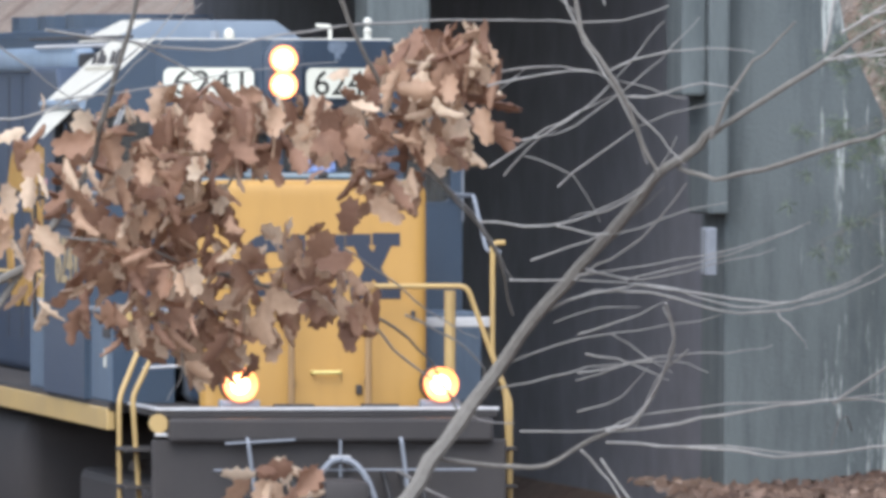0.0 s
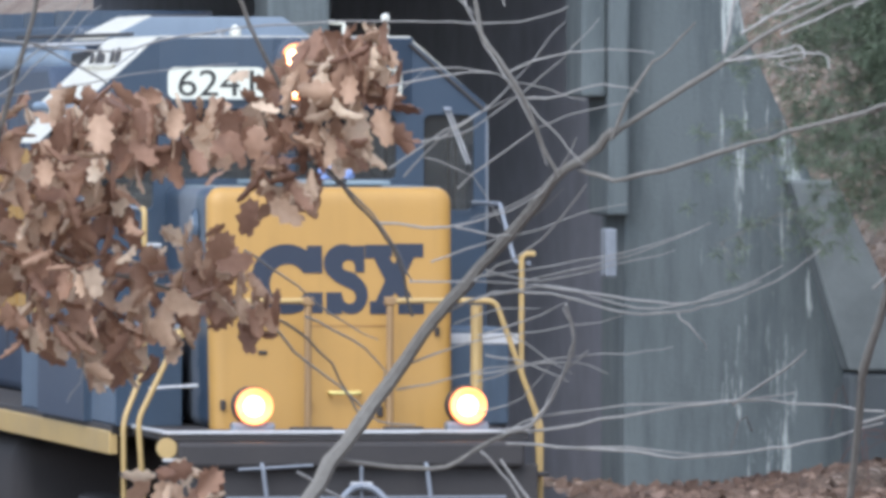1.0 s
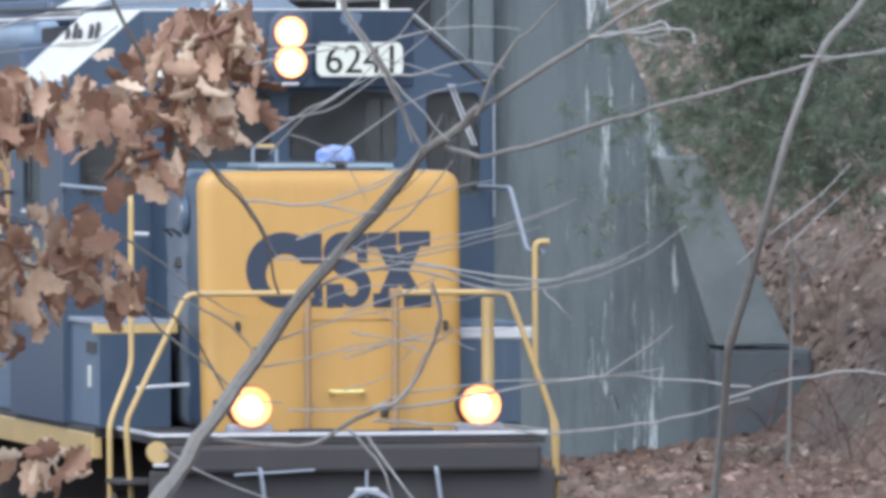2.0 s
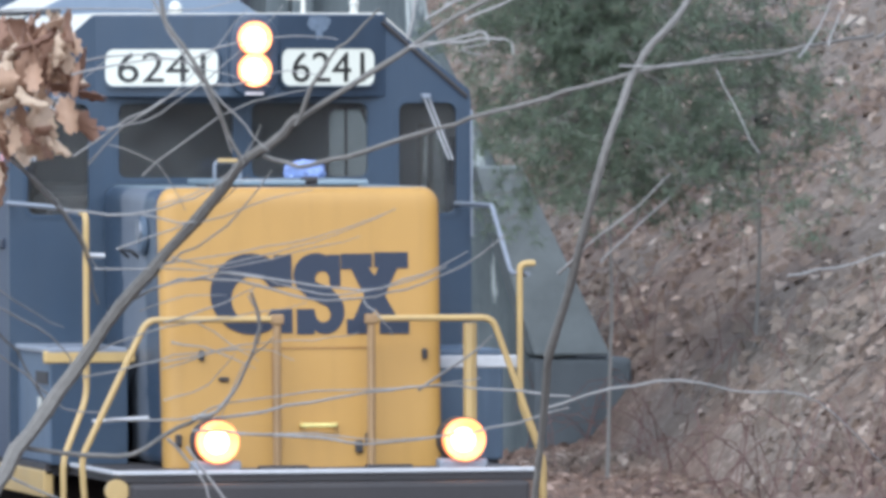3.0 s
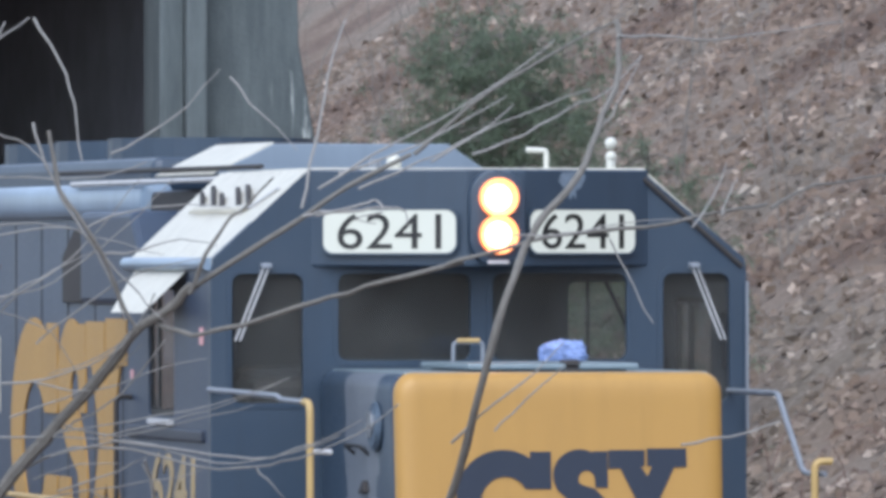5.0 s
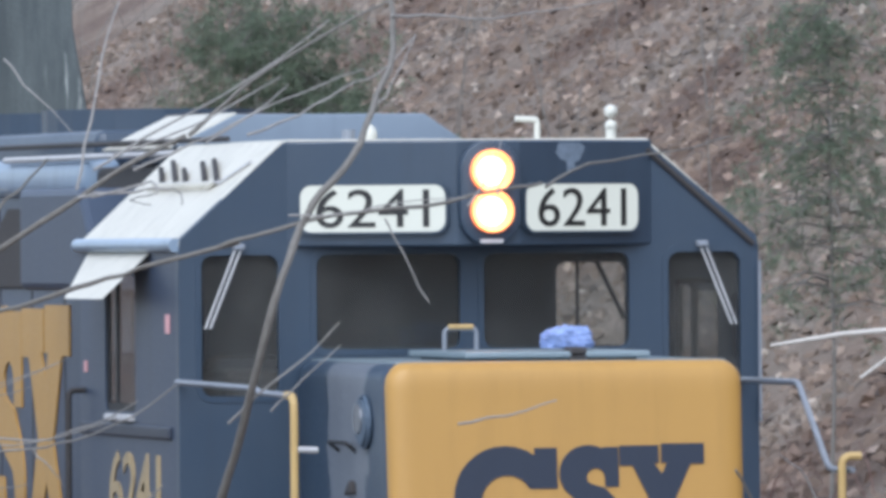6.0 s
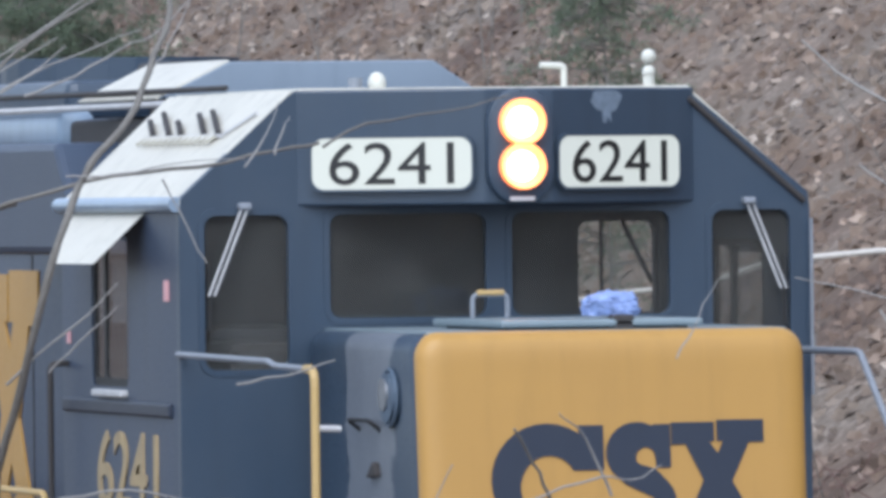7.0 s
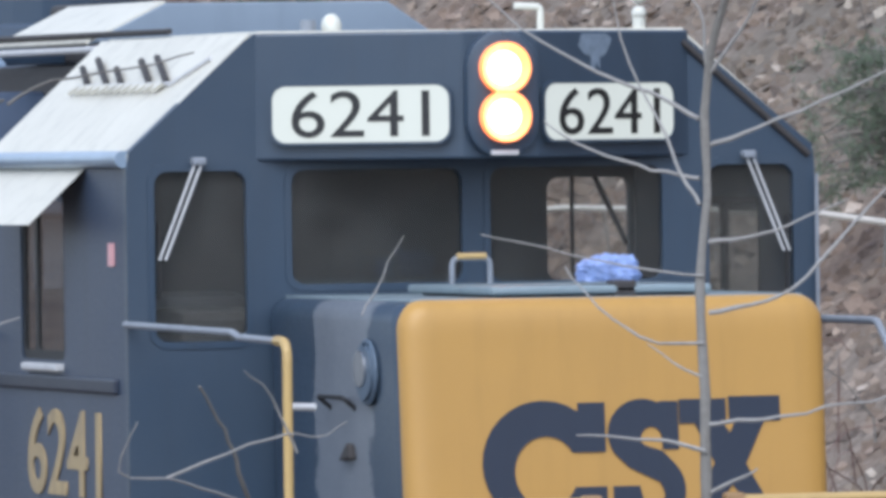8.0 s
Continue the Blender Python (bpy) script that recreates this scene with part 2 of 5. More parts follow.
OAKTONES = [(0.0, (0.30, 0.168, 0.114)), (0.45, (0.46, 0.275, 0.185)), (0.7, (0.66, 0.455, 0.315)), (1.0, (0.92, 0.76, 0.58))]
OAKLEAF = leaf_material("dry_oak_leaf", OAKTONES, True, through_light=0.3)
OAKREST = leaf_material("dry_oak_leaf_joined", OAKTONES, through_light=0.3)
FALLEN = leaf_material("fallen_leaf", [(0.0, (0.122, 0.092, 0.072)), (0.35, (0.188, 0.144, 0.112)), (0.75, (0.248, 0.194, 0.154)), (0.94, (0.34, 0.28, 0.235)), (1.0, (0.56, 0.49, 0.43))], False, True)
GREEN = leaf_material("evergreen_leaf", [(0.0, (0.175, 0.235, 0.170)), (0.6, (0.230, 0.30, 0.215)), (1.0, (0.29, 0.36, 0.245))], through_light=0.5)


# ---- mesh helpers ----
def part(name, bm, material, parent=None, label="", smooth=False):
    me = bpy.data.meshes.new(name)
    bmesh.ops.recalc_face_normals(bm, faces=bm.faces)
    bm.to_mesh(me)
    bm.free()
    if smooth:
        me.polygons.foreach_set("use_smooth", [True] * len(me.polygons))
        me.set_sharp_from_angle(angle=radians(40))
    me.materials.append(material)
    ob = new(name, me)
    ob.parent = parent
    if label:
        ob["label"] = label
    return ob


def boxed(lo, hi, bevel=0.0, bm=None, seg=2):
    out = bm or bmesh.new()
    tmp = bmesh.new()
    lo, hi = Vector(lo), Vector(hi)
    bmesh.ops.create_cube(tmp, size=1, matrix=Matrix.Translation((lo + hi) / 2) @ Matrix.Diagonal((*(hi - lo), 1)))
    if bevel:
        bmesh.ops.bevel(tmp, geom=tmp.edges[:], offset=bevel, segments=seg, affect="EDGES", profile=0.5)
    join_into(out, tmp)
    return out


def join_into(out, tmp):
    me = bpy.data.meshes.new("tmp")
    tmp.to_mesh(me)
    tmp.free()
    out.from_mesh(me)
    bpy.data.meshes.remove(me)


def tube(points, radii, sides=8, bm=None, cap=True):
    """A round bar along points, with a radius at each."""
    bm = bm or bmesh.new()
    pts = [Vector(p) for p in points]
    if not hasattr(radii, "__len__"):
        radii = [radii] * len(pts)
    rings, up = [], None
    for i, p in enumerate(pts):
        d = (pts[min(i + 1, len(pts) - 1)] - pts[max(i - 1, 0)]).normalized()
        if up is None:
            up = d.orthogonal().normalized()
        up = (up - d * up.dot(d)).normalized()
        side = d.cross(up)
        rings.append([bm.verts.new(p + radii[i] * (math.cos(a) * up + math.sin(a) * side)) for a in (2 * math.pi * k / sides for k in range(sides))])
    for a, b in zip(rings, rings[1:]):
        for k in range(sides):
            bm.faces.new((a[k], a[(k + 1) % sides], b[(k + 1) % sides], b[k]))
    if cap:
        bm.faces.new(rings[0][::-1])
        bm.faces.new(rings[-1])
    return bm


def rounded(points, r, seg=4):
    """The same line with its inner corners rounded."""
    pts = [Vector(p) for p in points]
    out = [pts[0]]
    for a, b, c in zip(pts, pts[1:], pts[2:]):
        s, e = b + (a - b).normalized() * min(r, (a - b).length / 2), b + (c - b).normalized() * min(r, (c - b).length / 2)
        for k in range(seg + 1):
            u = k / seg
            out.append((1 - u) ** 2 * s + 2 * u * (1 - u) * b + u * u * e)
    return out + [pts[-1]]


def rrect(x0, z0, x1, z1, r, seg=4):
    out = []
    for cx, cz, a0 in ((x1 - r, z1 - r, 0), (x0 + r, z1 - r, 90), (x0 + r, z0 + r, 180), (x1 - r, z0 + r, 270)):
        for k in range(seg + 1):
            a = radians(a0 + 90 * k / seg)
            out.append((cx + r * math.cos(a), cz + r * math.sin(a)))
    return out


def plate(outline, holes, place, thick):
    """A flat panel with openings. place(u, v, w) puts the outline's u, v and the depth w into space."""
    bm = bmesh.new()
    loops = []
    for loop in (outline, *holes):
        for w in (0.0, thick):
            vs = [bm.verts.new(place(u, v, w)) for u, v in loop]
            loops.append(vs)
    for side in (0, 1):
        edges = []
        for vs in loops[side::2]:
            edges += [bm.edges.new((vs[k], vs[(k + 1) % len(vs)])) for k in range(len(vs))]
        bmesh.ops.triangle_fill(bm, edges=edges, use_beauty=True)
    for a, b in zip(loops[::2], loops[1::2]):
        for k in range(len(a)):
            bm.faces.new((a[k], a[(k + 1) % len(a)], b[(k + 1) % len(a)], b[k]))
    return bm


def prism(outline, place, w0, w1, bevel=0.0, seg=2):
    bm = bmesh.new()
    a = [bm.verts.new(place(u, v, w0)) for u, v in outline]
    b = [bm.verts.new(place(u, v, w1)) for u, v in outline]
    n = len(a)
    for k in range(n):
        bm.faces.new((a[k], a[(k + 1) % n], b[(k + 1) % n], b[k]))
    bm.faces.new(a[::-1])
    bm.faces.new(b)
    bmesh.ops.recalc_face_normals(bm, faces=bm.faces)
    if bevel:
        bmesh.ops.bevel(bm, geom=bm.edges[:], offset=bevel, segments=seg, affect="EDGES", profile=0.5)
    return bm


def XZ(u, v, w):
    return (u, w, v)


def YZ(u, v, w):
    return (w, u, v)


def XY(u, v, w):
    return (u, v, w)


def disc_on(p, axis, r, depth, sides=24, bm=None):
    p, axis = Vector(p), Vector(axis).normalized()
    return tube([p, p + axis * depth], r, sides, bm)


def figures(name, text, place, width, height, material, parent, stroke=0.0):
    """Figures in the built-in font, fitted to a width and height; place is the pose of their middle."""
    cu = bpy.data.curves.new(name, "FONT")
    cu.body, cu.align_x, cu.align_y, cu.extrude, cu.offset = text, "CENTER", "CENTER", 0.004, stroke
    tmp = bpy.data.objects.new("tmp", cu)
    scene.collection.objects.link(tmp)
    me = bpy.data.meshes.new_from_object(tmp.evaluated_get(bpy.context.evaluated_depsgraph_get()))
    bpy.data.objects.remove(tmp)
    bpy.data.curves.remove(cu)
    co = np.array([v.co for v in me.vertices])
    lo, hi = co.min(0), co.max(0)
    fit = Matrix.Diagonal((width / (hi[0] - lo[0]), height / (hi[1] - lo[1]), 1, 1)) @ Matrix.Translation((-(lo[0] + hi[0]) / 2, -(lo[1] + hi[1]) / 2, 0))
    me.transform(place @ fit)
    me.name = name
    me.materials.append(material)
    ob = new(name, me)
    ob.parent = parent
    return ob


# ---- ground ----
def ground_height(x, y):
    if y > 103.5 and -6.0 < x < 8.0:
        return -0.35
    bump = 0.35 * noise.noise((x * 0.13, y * 0.13, 3.1)) + 0.12 * noise.noise((x * 0.6, y * 0.6, 7.7))
    if x > 7.0:
        u = max(x - 7.9, 0.0)
        swing = 0.95 * min(max((y - 84) / 12, 0.0), 1.0)  # the toe of the bank swings back beside the pier
        h = min(max(0.12 + 0.03 * u, 0.16 + (0.95 + 0.55 * swing) * (u - 1.75 - swing)), max(0.80 + 0.66 * (u - 2.5), 0.18))
        h = min(h, 24 + 0.02 * u)
        return h + bump * min(1, u / 3)
    if x < -4.5:
        u = -4.5 - x
        return min(2.35, -0.25 + 0.75 * u) + bump * min(1, u / 4) * 0.5
    return -0.32 + 0.25 * bump


def ground():
    xs = sorted({*np.arange(-30, 45, 0.75).round(3), *np.arange(-400, -30, 40.0), *np.arange(45, 420, 40.0)})
    ys = sorted({*np.arange(-6, 150, 0.9).round(3), *np.arange(-206, -6, 40.0), *np.arange(150, 900, 60.0)})
    verts = [(x, y, ground_height(x, y)) for y in ys for x in xs]
    n = len(xs)
    faces = [(j * n + i, j * n + i + 1, (j + 1) * n + i + 1, (j + 1) * n + i) for j in range(len(ys) - 1) for i in range(n - 1)]
    me = bpy.data.meshes.new("ground")
    me.from_pydata(verts, [], faces)
    me.polygons.foreach_set("use_smooth", [True] * len(me.polygons))
    me.materials.append(LITTER)
    return tagged(new("ground", me), "leaf-strewn ground rising into a brown wooded bank", "ground", kind="structure")


ground()


def track():
    bed = part("track_bed", prism([(-3.6, -0.6), (-2.2, -0.13), (2.2, -0.13), (3.6, -0.6)], XZ, -60, 190), BALLAST)
    tagged(bed, "grey crushed stone track bed under the rails", "track bed", kind="structure")
    for s in (-1, 1):
        rail = part("rail", prism([(s * 0.755 - 0.07, -0.13), (s * 0.755 + 0.07, -0.13), (s * 0.755 + 0.035, 0), (s * 0.755 - 0.035, 0)], XZ, -60, 190), STEEL)
        tagged(rail, "worn steel running rail on timber ties", "rail", group="running rails", kind="structure")
    bm = bmesh.new()
    for k in range(460):
        y = -58 + k * 0.53
        boxed((-1.28, y, -0.28), (1.28, y + 0.22, -0.11), 0, bm)
    tagged(part("railway_ties", bm, TIMBER), "dark creosoted timber ties bedded in stone", "ties", kind="stuff")


track()


# ---- the concrete overpass ----
def overpass():
    top = Empty_thing("overpass", "grey stained concrete tunnel mouth, dark inside", "tunnel portal")
    part("pier", prism([(7.72, -0.4), (10.85, -0.4), (10.5, 1.3), (9.72, 3.17), (8.97, 4.75), (8.72, 6.2), (8.6, 11.0), (7.72, 11.0)], XZ, 102, 103.2, 0.03), CONCRETE, top, "concrete jamb with white lime streaks")
    part("corbel", boxed((7.50, 101.75, 2.9), (7.715, 102.8, 11.0), 0.03), CONCRETE, top)
    part("corbel", boxed((7.24, 101.85, 4.1), (7.495, 102.7, 11.0), 0.03), CONCRETE, top)
    part("middle_pier", boxed((4.1, 102.4, -0.4), (4.75, 103.2, 8.0), 0.05), CONCRETE, top)
    part("left_pier", boxed((-8.6, 102, -0.4), (-5.6, 103.2, 11.0), 0.05), CONCRETE, top)
    part("lintel", boxed((-5.6, 102.2, 7.6), (7.2, 103.2, 11.0), 0.04), CONCRETE, top)
    part("tunnel_wall", boxed((7.76, 103.2, -0.4), (8.4, 138, 7.4)), TUNNELCON, top, "grey concrete tunnel wall")
    part("tunnel_wall", boxed((-6.2, 103.2, -0.4), (-5.6, 138, 7.4)), TUNNELCON, top)
    # roof out of view, set low to keep daylight off the walls
    part("unseen_light_block_roof", boxed((-6.2, 103.2, 7.4), (8.4, 138, 7.9)), TUNNELCON, top)
    butt = prism([(9.36, 3.26), (9.84, 3.26), (10.775, 1.32), (9.98, 1.32)], XZ, 101.62, 102.1, 0.03)
    part("buttress", butt, PALECON, top, "pale leaning concrete buttress")
    part("buttress_foot", boxed((9.98, 101.65, -0.3), (11.0, 102.6, 1.3), 0.05), DARKCON, top)
    part("conduit_box", boxed((7.42, 101.5, 2.28), (7.54, 101.76, 2.77), 0.02), GREYPIPE, top)


def Empty_thing(name, label, category, group=""):
    return tagged(new(name), label, category, group)


overpass()


# ---- the locomotive ----
loco = Empty_thing("locomotive", "yellow-nosed navy diesel locomotive with lit headlights", "locomotive")
LEAN = 0.14 / 1.8


def face_y(z):
    """How far forward the leaning nose front stands at a height."""
    return -(3.4 - z) * LEAN


def nose():
    """Low nose: yellow front sheet, navy sides and top."""
    body = prism([(-0.915, 1.6), (0.905, 1.6), (0.925, 3.395), (-0.945, 3.395)], lambda u, v, w: (u, w + face_y(v) * (1 if w < 1 else 0), v), 0.045, 1.94, 0.085, 4)
    part("nose", body, NOSESIDE, loco, "navy nose side with a worn grey patch", True)
    bm = bmesh.new()
    rings = []
    for inset, back in ((0.0, 0.11), (0.0, 0.075), (0.008, 0.045), (0.026, 0.022), (0.055, 0.008), (0.095, 0.0015), (0.14, 0.0)):
        loop = rrect(-0.93 + inset, 1.45 + inset * 0.3, 0.93 - inset, 3.402 - inset, 0.115 - inset * 0.5, 6)
        rings.append([bm.verts.new((x * (0.985 + 0.015 * (z - 1.6) / 1.8), back + face_y(z), z)) for x, z in loop])
    for a, b in zip(rings, rings[1:]):
        for k in range(len(a)):
            bm.faces.new((a[k], a[(k + 1) % len(a)], b[(k + 1) % len(a)], b[k]))
    bm.faces.new(rings[-1])
    front = part("nose_front", bm, YELLOW, loco, "weathered yellow nose front", True)
    # seams and the door in the front sheet
    for name, lo, hi in (("door_seam", (-0.21, 1.62), (-0.195, 2.36)), ("door_seam", (0.44, 1.62), (0.455, 2.36)), ("door_seam", (-0.21, 2.36), (0.455, 2.372))):
        y0, y1 = face_y(lo[1]), face_y(hi[1])
        part(name, prism([(lo[0], lo[1]), (hi[0], lo[1]), (hi[0], hi[1]), (lo[0], hi[1])], lambda u, v, w: (u, face_y(v) + w, v), -0.004, 0.02), LAMPRING, front)
    for x in (-0.67, 0.80):
        part("latch", boxed((x - 0.018, face_y(2.33) - 0.03, 2.29), (x + 0.018, face_y(2.33) + 0.02, 2.36), 0.012), DARK, front, "small dark latch")
    part("latch", boxed((-0.56, face_y(2.17) - 0.02, 2.155), (-0.49, face_y(2.17) + 0.02, 2.185), 0.01), DARK, front)
    for x in (-0.83, -0.18, 0.42):
        part("hinge", boxed((x - 0.02, face_y(1.78) - 0.03, 1.74), (x + 0.02, face_y(1.78) + 0.02, 1.82), 0.012), DARK, front)
    part("door_handle", tube(rounded([(-0.02, face_y(1.88), 1.87), (-0.02, face_y(1.88) - 0.07, 1.87), (0.20, face_y(1.88) - 0.07, 1.87), (0.20, face_y(1.88), 1.87)], 0.03), 0.014), HANDLE, front, "bright yellow lift handle")
    part("catch", boxed((0.33, face_y(1.74) - 0.03, 1.69), (0.38, face_y(1.74) + 0.02, 1.77), 0.01), DARK, front)
    # top hatch sheet, hoop handle, side port and grab
    part("nose_top", boxed((-0.86, 0.10, 3.385), (0.86, 1.935, 3.404), 0.004), HATCHTOP, loco, "faded grey-blue nose top")
    part("hatch_sheet", boxed((-0.47, 0.22, 3.415), (0.50, 1.42, 3.45), 0.012), HATCHTOP, loco, "flat grey-blue hatch sheet")
    part("hatch_seat", boxed((-0.42, 0.3, 3.385), (0.45, 1.35, 3.417), 0.005), DARK, loco)
    part("hoop_handle", tube(rounded([(-0.31, 1.28, 3.44), (-0.31, 1.28, 3.56), (-0.14, 1.28, 3.56), (-0.14, 1.28, 3.44)], 0.03), 0.012), GREYPIPE, loco)
    part("hoop_grip", tube([(-0.29, 1.275, 3.568), (-0.16, 1.275, 3.568)], 0.014), RAIL_YELLOW, loco, "worn yellow grip of the hoop handle")
    part("clamp", boxed((0.07, 0.22, 3.40), (0.17, 0.34, 3.47), 0.012), DARK, loco)
    port = part("side_port", disc_on((-0.925, 0.42, 3.10), (-1, 0, 0), 0.115, 0.05), BOXGREY, loco, "round pale port cover", True)
    part("port_lens", disc_on((-0.972, 0.45, 3.115), (-1, 0, 0), 0.075, 0.012), CHROME, port, "bright worn cover plate", True)
    part("port_rim", tube([(-0.955, 0.42 + 0.13 * math.cos(a), 3.10 + 0.13 * math.sin(a)) for a in np.linspace(0, 2 * math.pi, 20)], 0.010, 6), BOXGREY, port)
    part("side_catch", prism([(0.66, 2.73), (0.84, 2.72), (0.72, 2.80), (0.68, 2.79)], YZ, -0.965, -0.915, 0.012), DARK, loco, "small dark three-cornered catch")
    part("side_grab", tube(rounded([(-0.92, 0.66, 2.93), (-0.99, 0.66, 2.99), (-1.0, 0.88, 2.99), (-1.0, 1.00, 2.99), (-0.92, 1.02, 2.93)], 0.03), 0.010), RUBBER, loco, "small black grab on the nose side")


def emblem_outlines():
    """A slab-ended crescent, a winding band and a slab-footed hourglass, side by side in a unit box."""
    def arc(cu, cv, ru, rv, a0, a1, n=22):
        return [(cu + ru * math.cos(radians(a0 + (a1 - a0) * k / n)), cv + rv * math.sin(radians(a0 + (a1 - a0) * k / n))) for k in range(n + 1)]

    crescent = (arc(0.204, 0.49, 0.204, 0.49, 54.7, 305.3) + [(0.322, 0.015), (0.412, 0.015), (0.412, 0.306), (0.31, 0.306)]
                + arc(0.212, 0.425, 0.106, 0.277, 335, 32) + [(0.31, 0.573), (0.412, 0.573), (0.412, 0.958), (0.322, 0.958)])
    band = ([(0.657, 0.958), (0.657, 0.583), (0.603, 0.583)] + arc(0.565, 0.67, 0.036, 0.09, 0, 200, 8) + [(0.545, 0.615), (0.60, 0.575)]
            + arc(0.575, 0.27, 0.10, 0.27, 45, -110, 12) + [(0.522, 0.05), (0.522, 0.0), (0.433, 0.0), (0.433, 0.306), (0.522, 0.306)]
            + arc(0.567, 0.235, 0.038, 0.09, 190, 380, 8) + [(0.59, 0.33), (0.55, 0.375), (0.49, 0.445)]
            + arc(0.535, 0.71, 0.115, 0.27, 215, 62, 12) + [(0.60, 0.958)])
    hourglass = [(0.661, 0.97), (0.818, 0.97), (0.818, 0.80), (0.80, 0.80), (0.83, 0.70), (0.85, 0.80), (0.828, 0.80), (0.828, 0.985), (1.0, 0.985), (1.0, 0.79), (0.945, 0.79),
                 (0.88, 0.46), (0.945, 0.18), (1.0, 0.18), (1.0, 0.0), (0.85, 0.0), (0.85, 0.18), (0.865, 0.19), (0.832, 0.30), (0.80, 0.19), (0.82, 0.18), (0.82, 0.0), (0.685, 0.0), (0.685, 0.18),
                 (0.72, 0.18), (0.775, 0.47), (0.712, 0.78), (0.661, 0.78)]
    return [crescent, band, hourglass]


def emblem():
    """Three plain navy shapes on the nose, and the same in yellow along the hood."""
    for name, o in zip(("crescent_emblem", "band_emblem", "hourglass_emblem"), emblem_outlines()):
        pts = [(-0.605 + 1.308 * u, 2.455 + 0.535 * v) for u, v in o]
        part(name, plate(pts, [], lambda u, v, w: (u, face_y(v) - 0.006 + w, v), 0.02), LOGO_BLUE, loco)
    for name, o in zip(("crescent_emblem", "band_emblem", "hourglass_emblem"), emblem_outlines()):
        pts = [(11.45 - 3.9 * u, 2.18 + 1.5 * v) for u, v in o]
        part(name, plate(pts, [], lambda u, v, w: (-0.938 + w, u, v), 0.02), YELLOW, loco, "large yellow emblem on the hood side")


def dish(r0, r1, depth):
    """A flared ring round a lamp, open to the front."""
    bm = bmesh.new()
    rings = []
    for r, y in ((r0, 0.0), (r0 + 0.6 * (r1 - r0), -0.5 * depth), (r1, -depth), (r1 + 0.008, -depth), (r1 + 0.008, 0.02)):
        rings.append([bm.verts.new((r * math.cos(a), y, r * math.sin(a))) for a in np.linspace(0, 2 * math.pi, 28, endpoint=False)])
    for a, b in zip(rings, rings[1:]):
        for k in range(28):
            bm.faces.new((a[k], a[(k + 1) % 28], b[(k + 1) % 28], b[k]))
    return bm


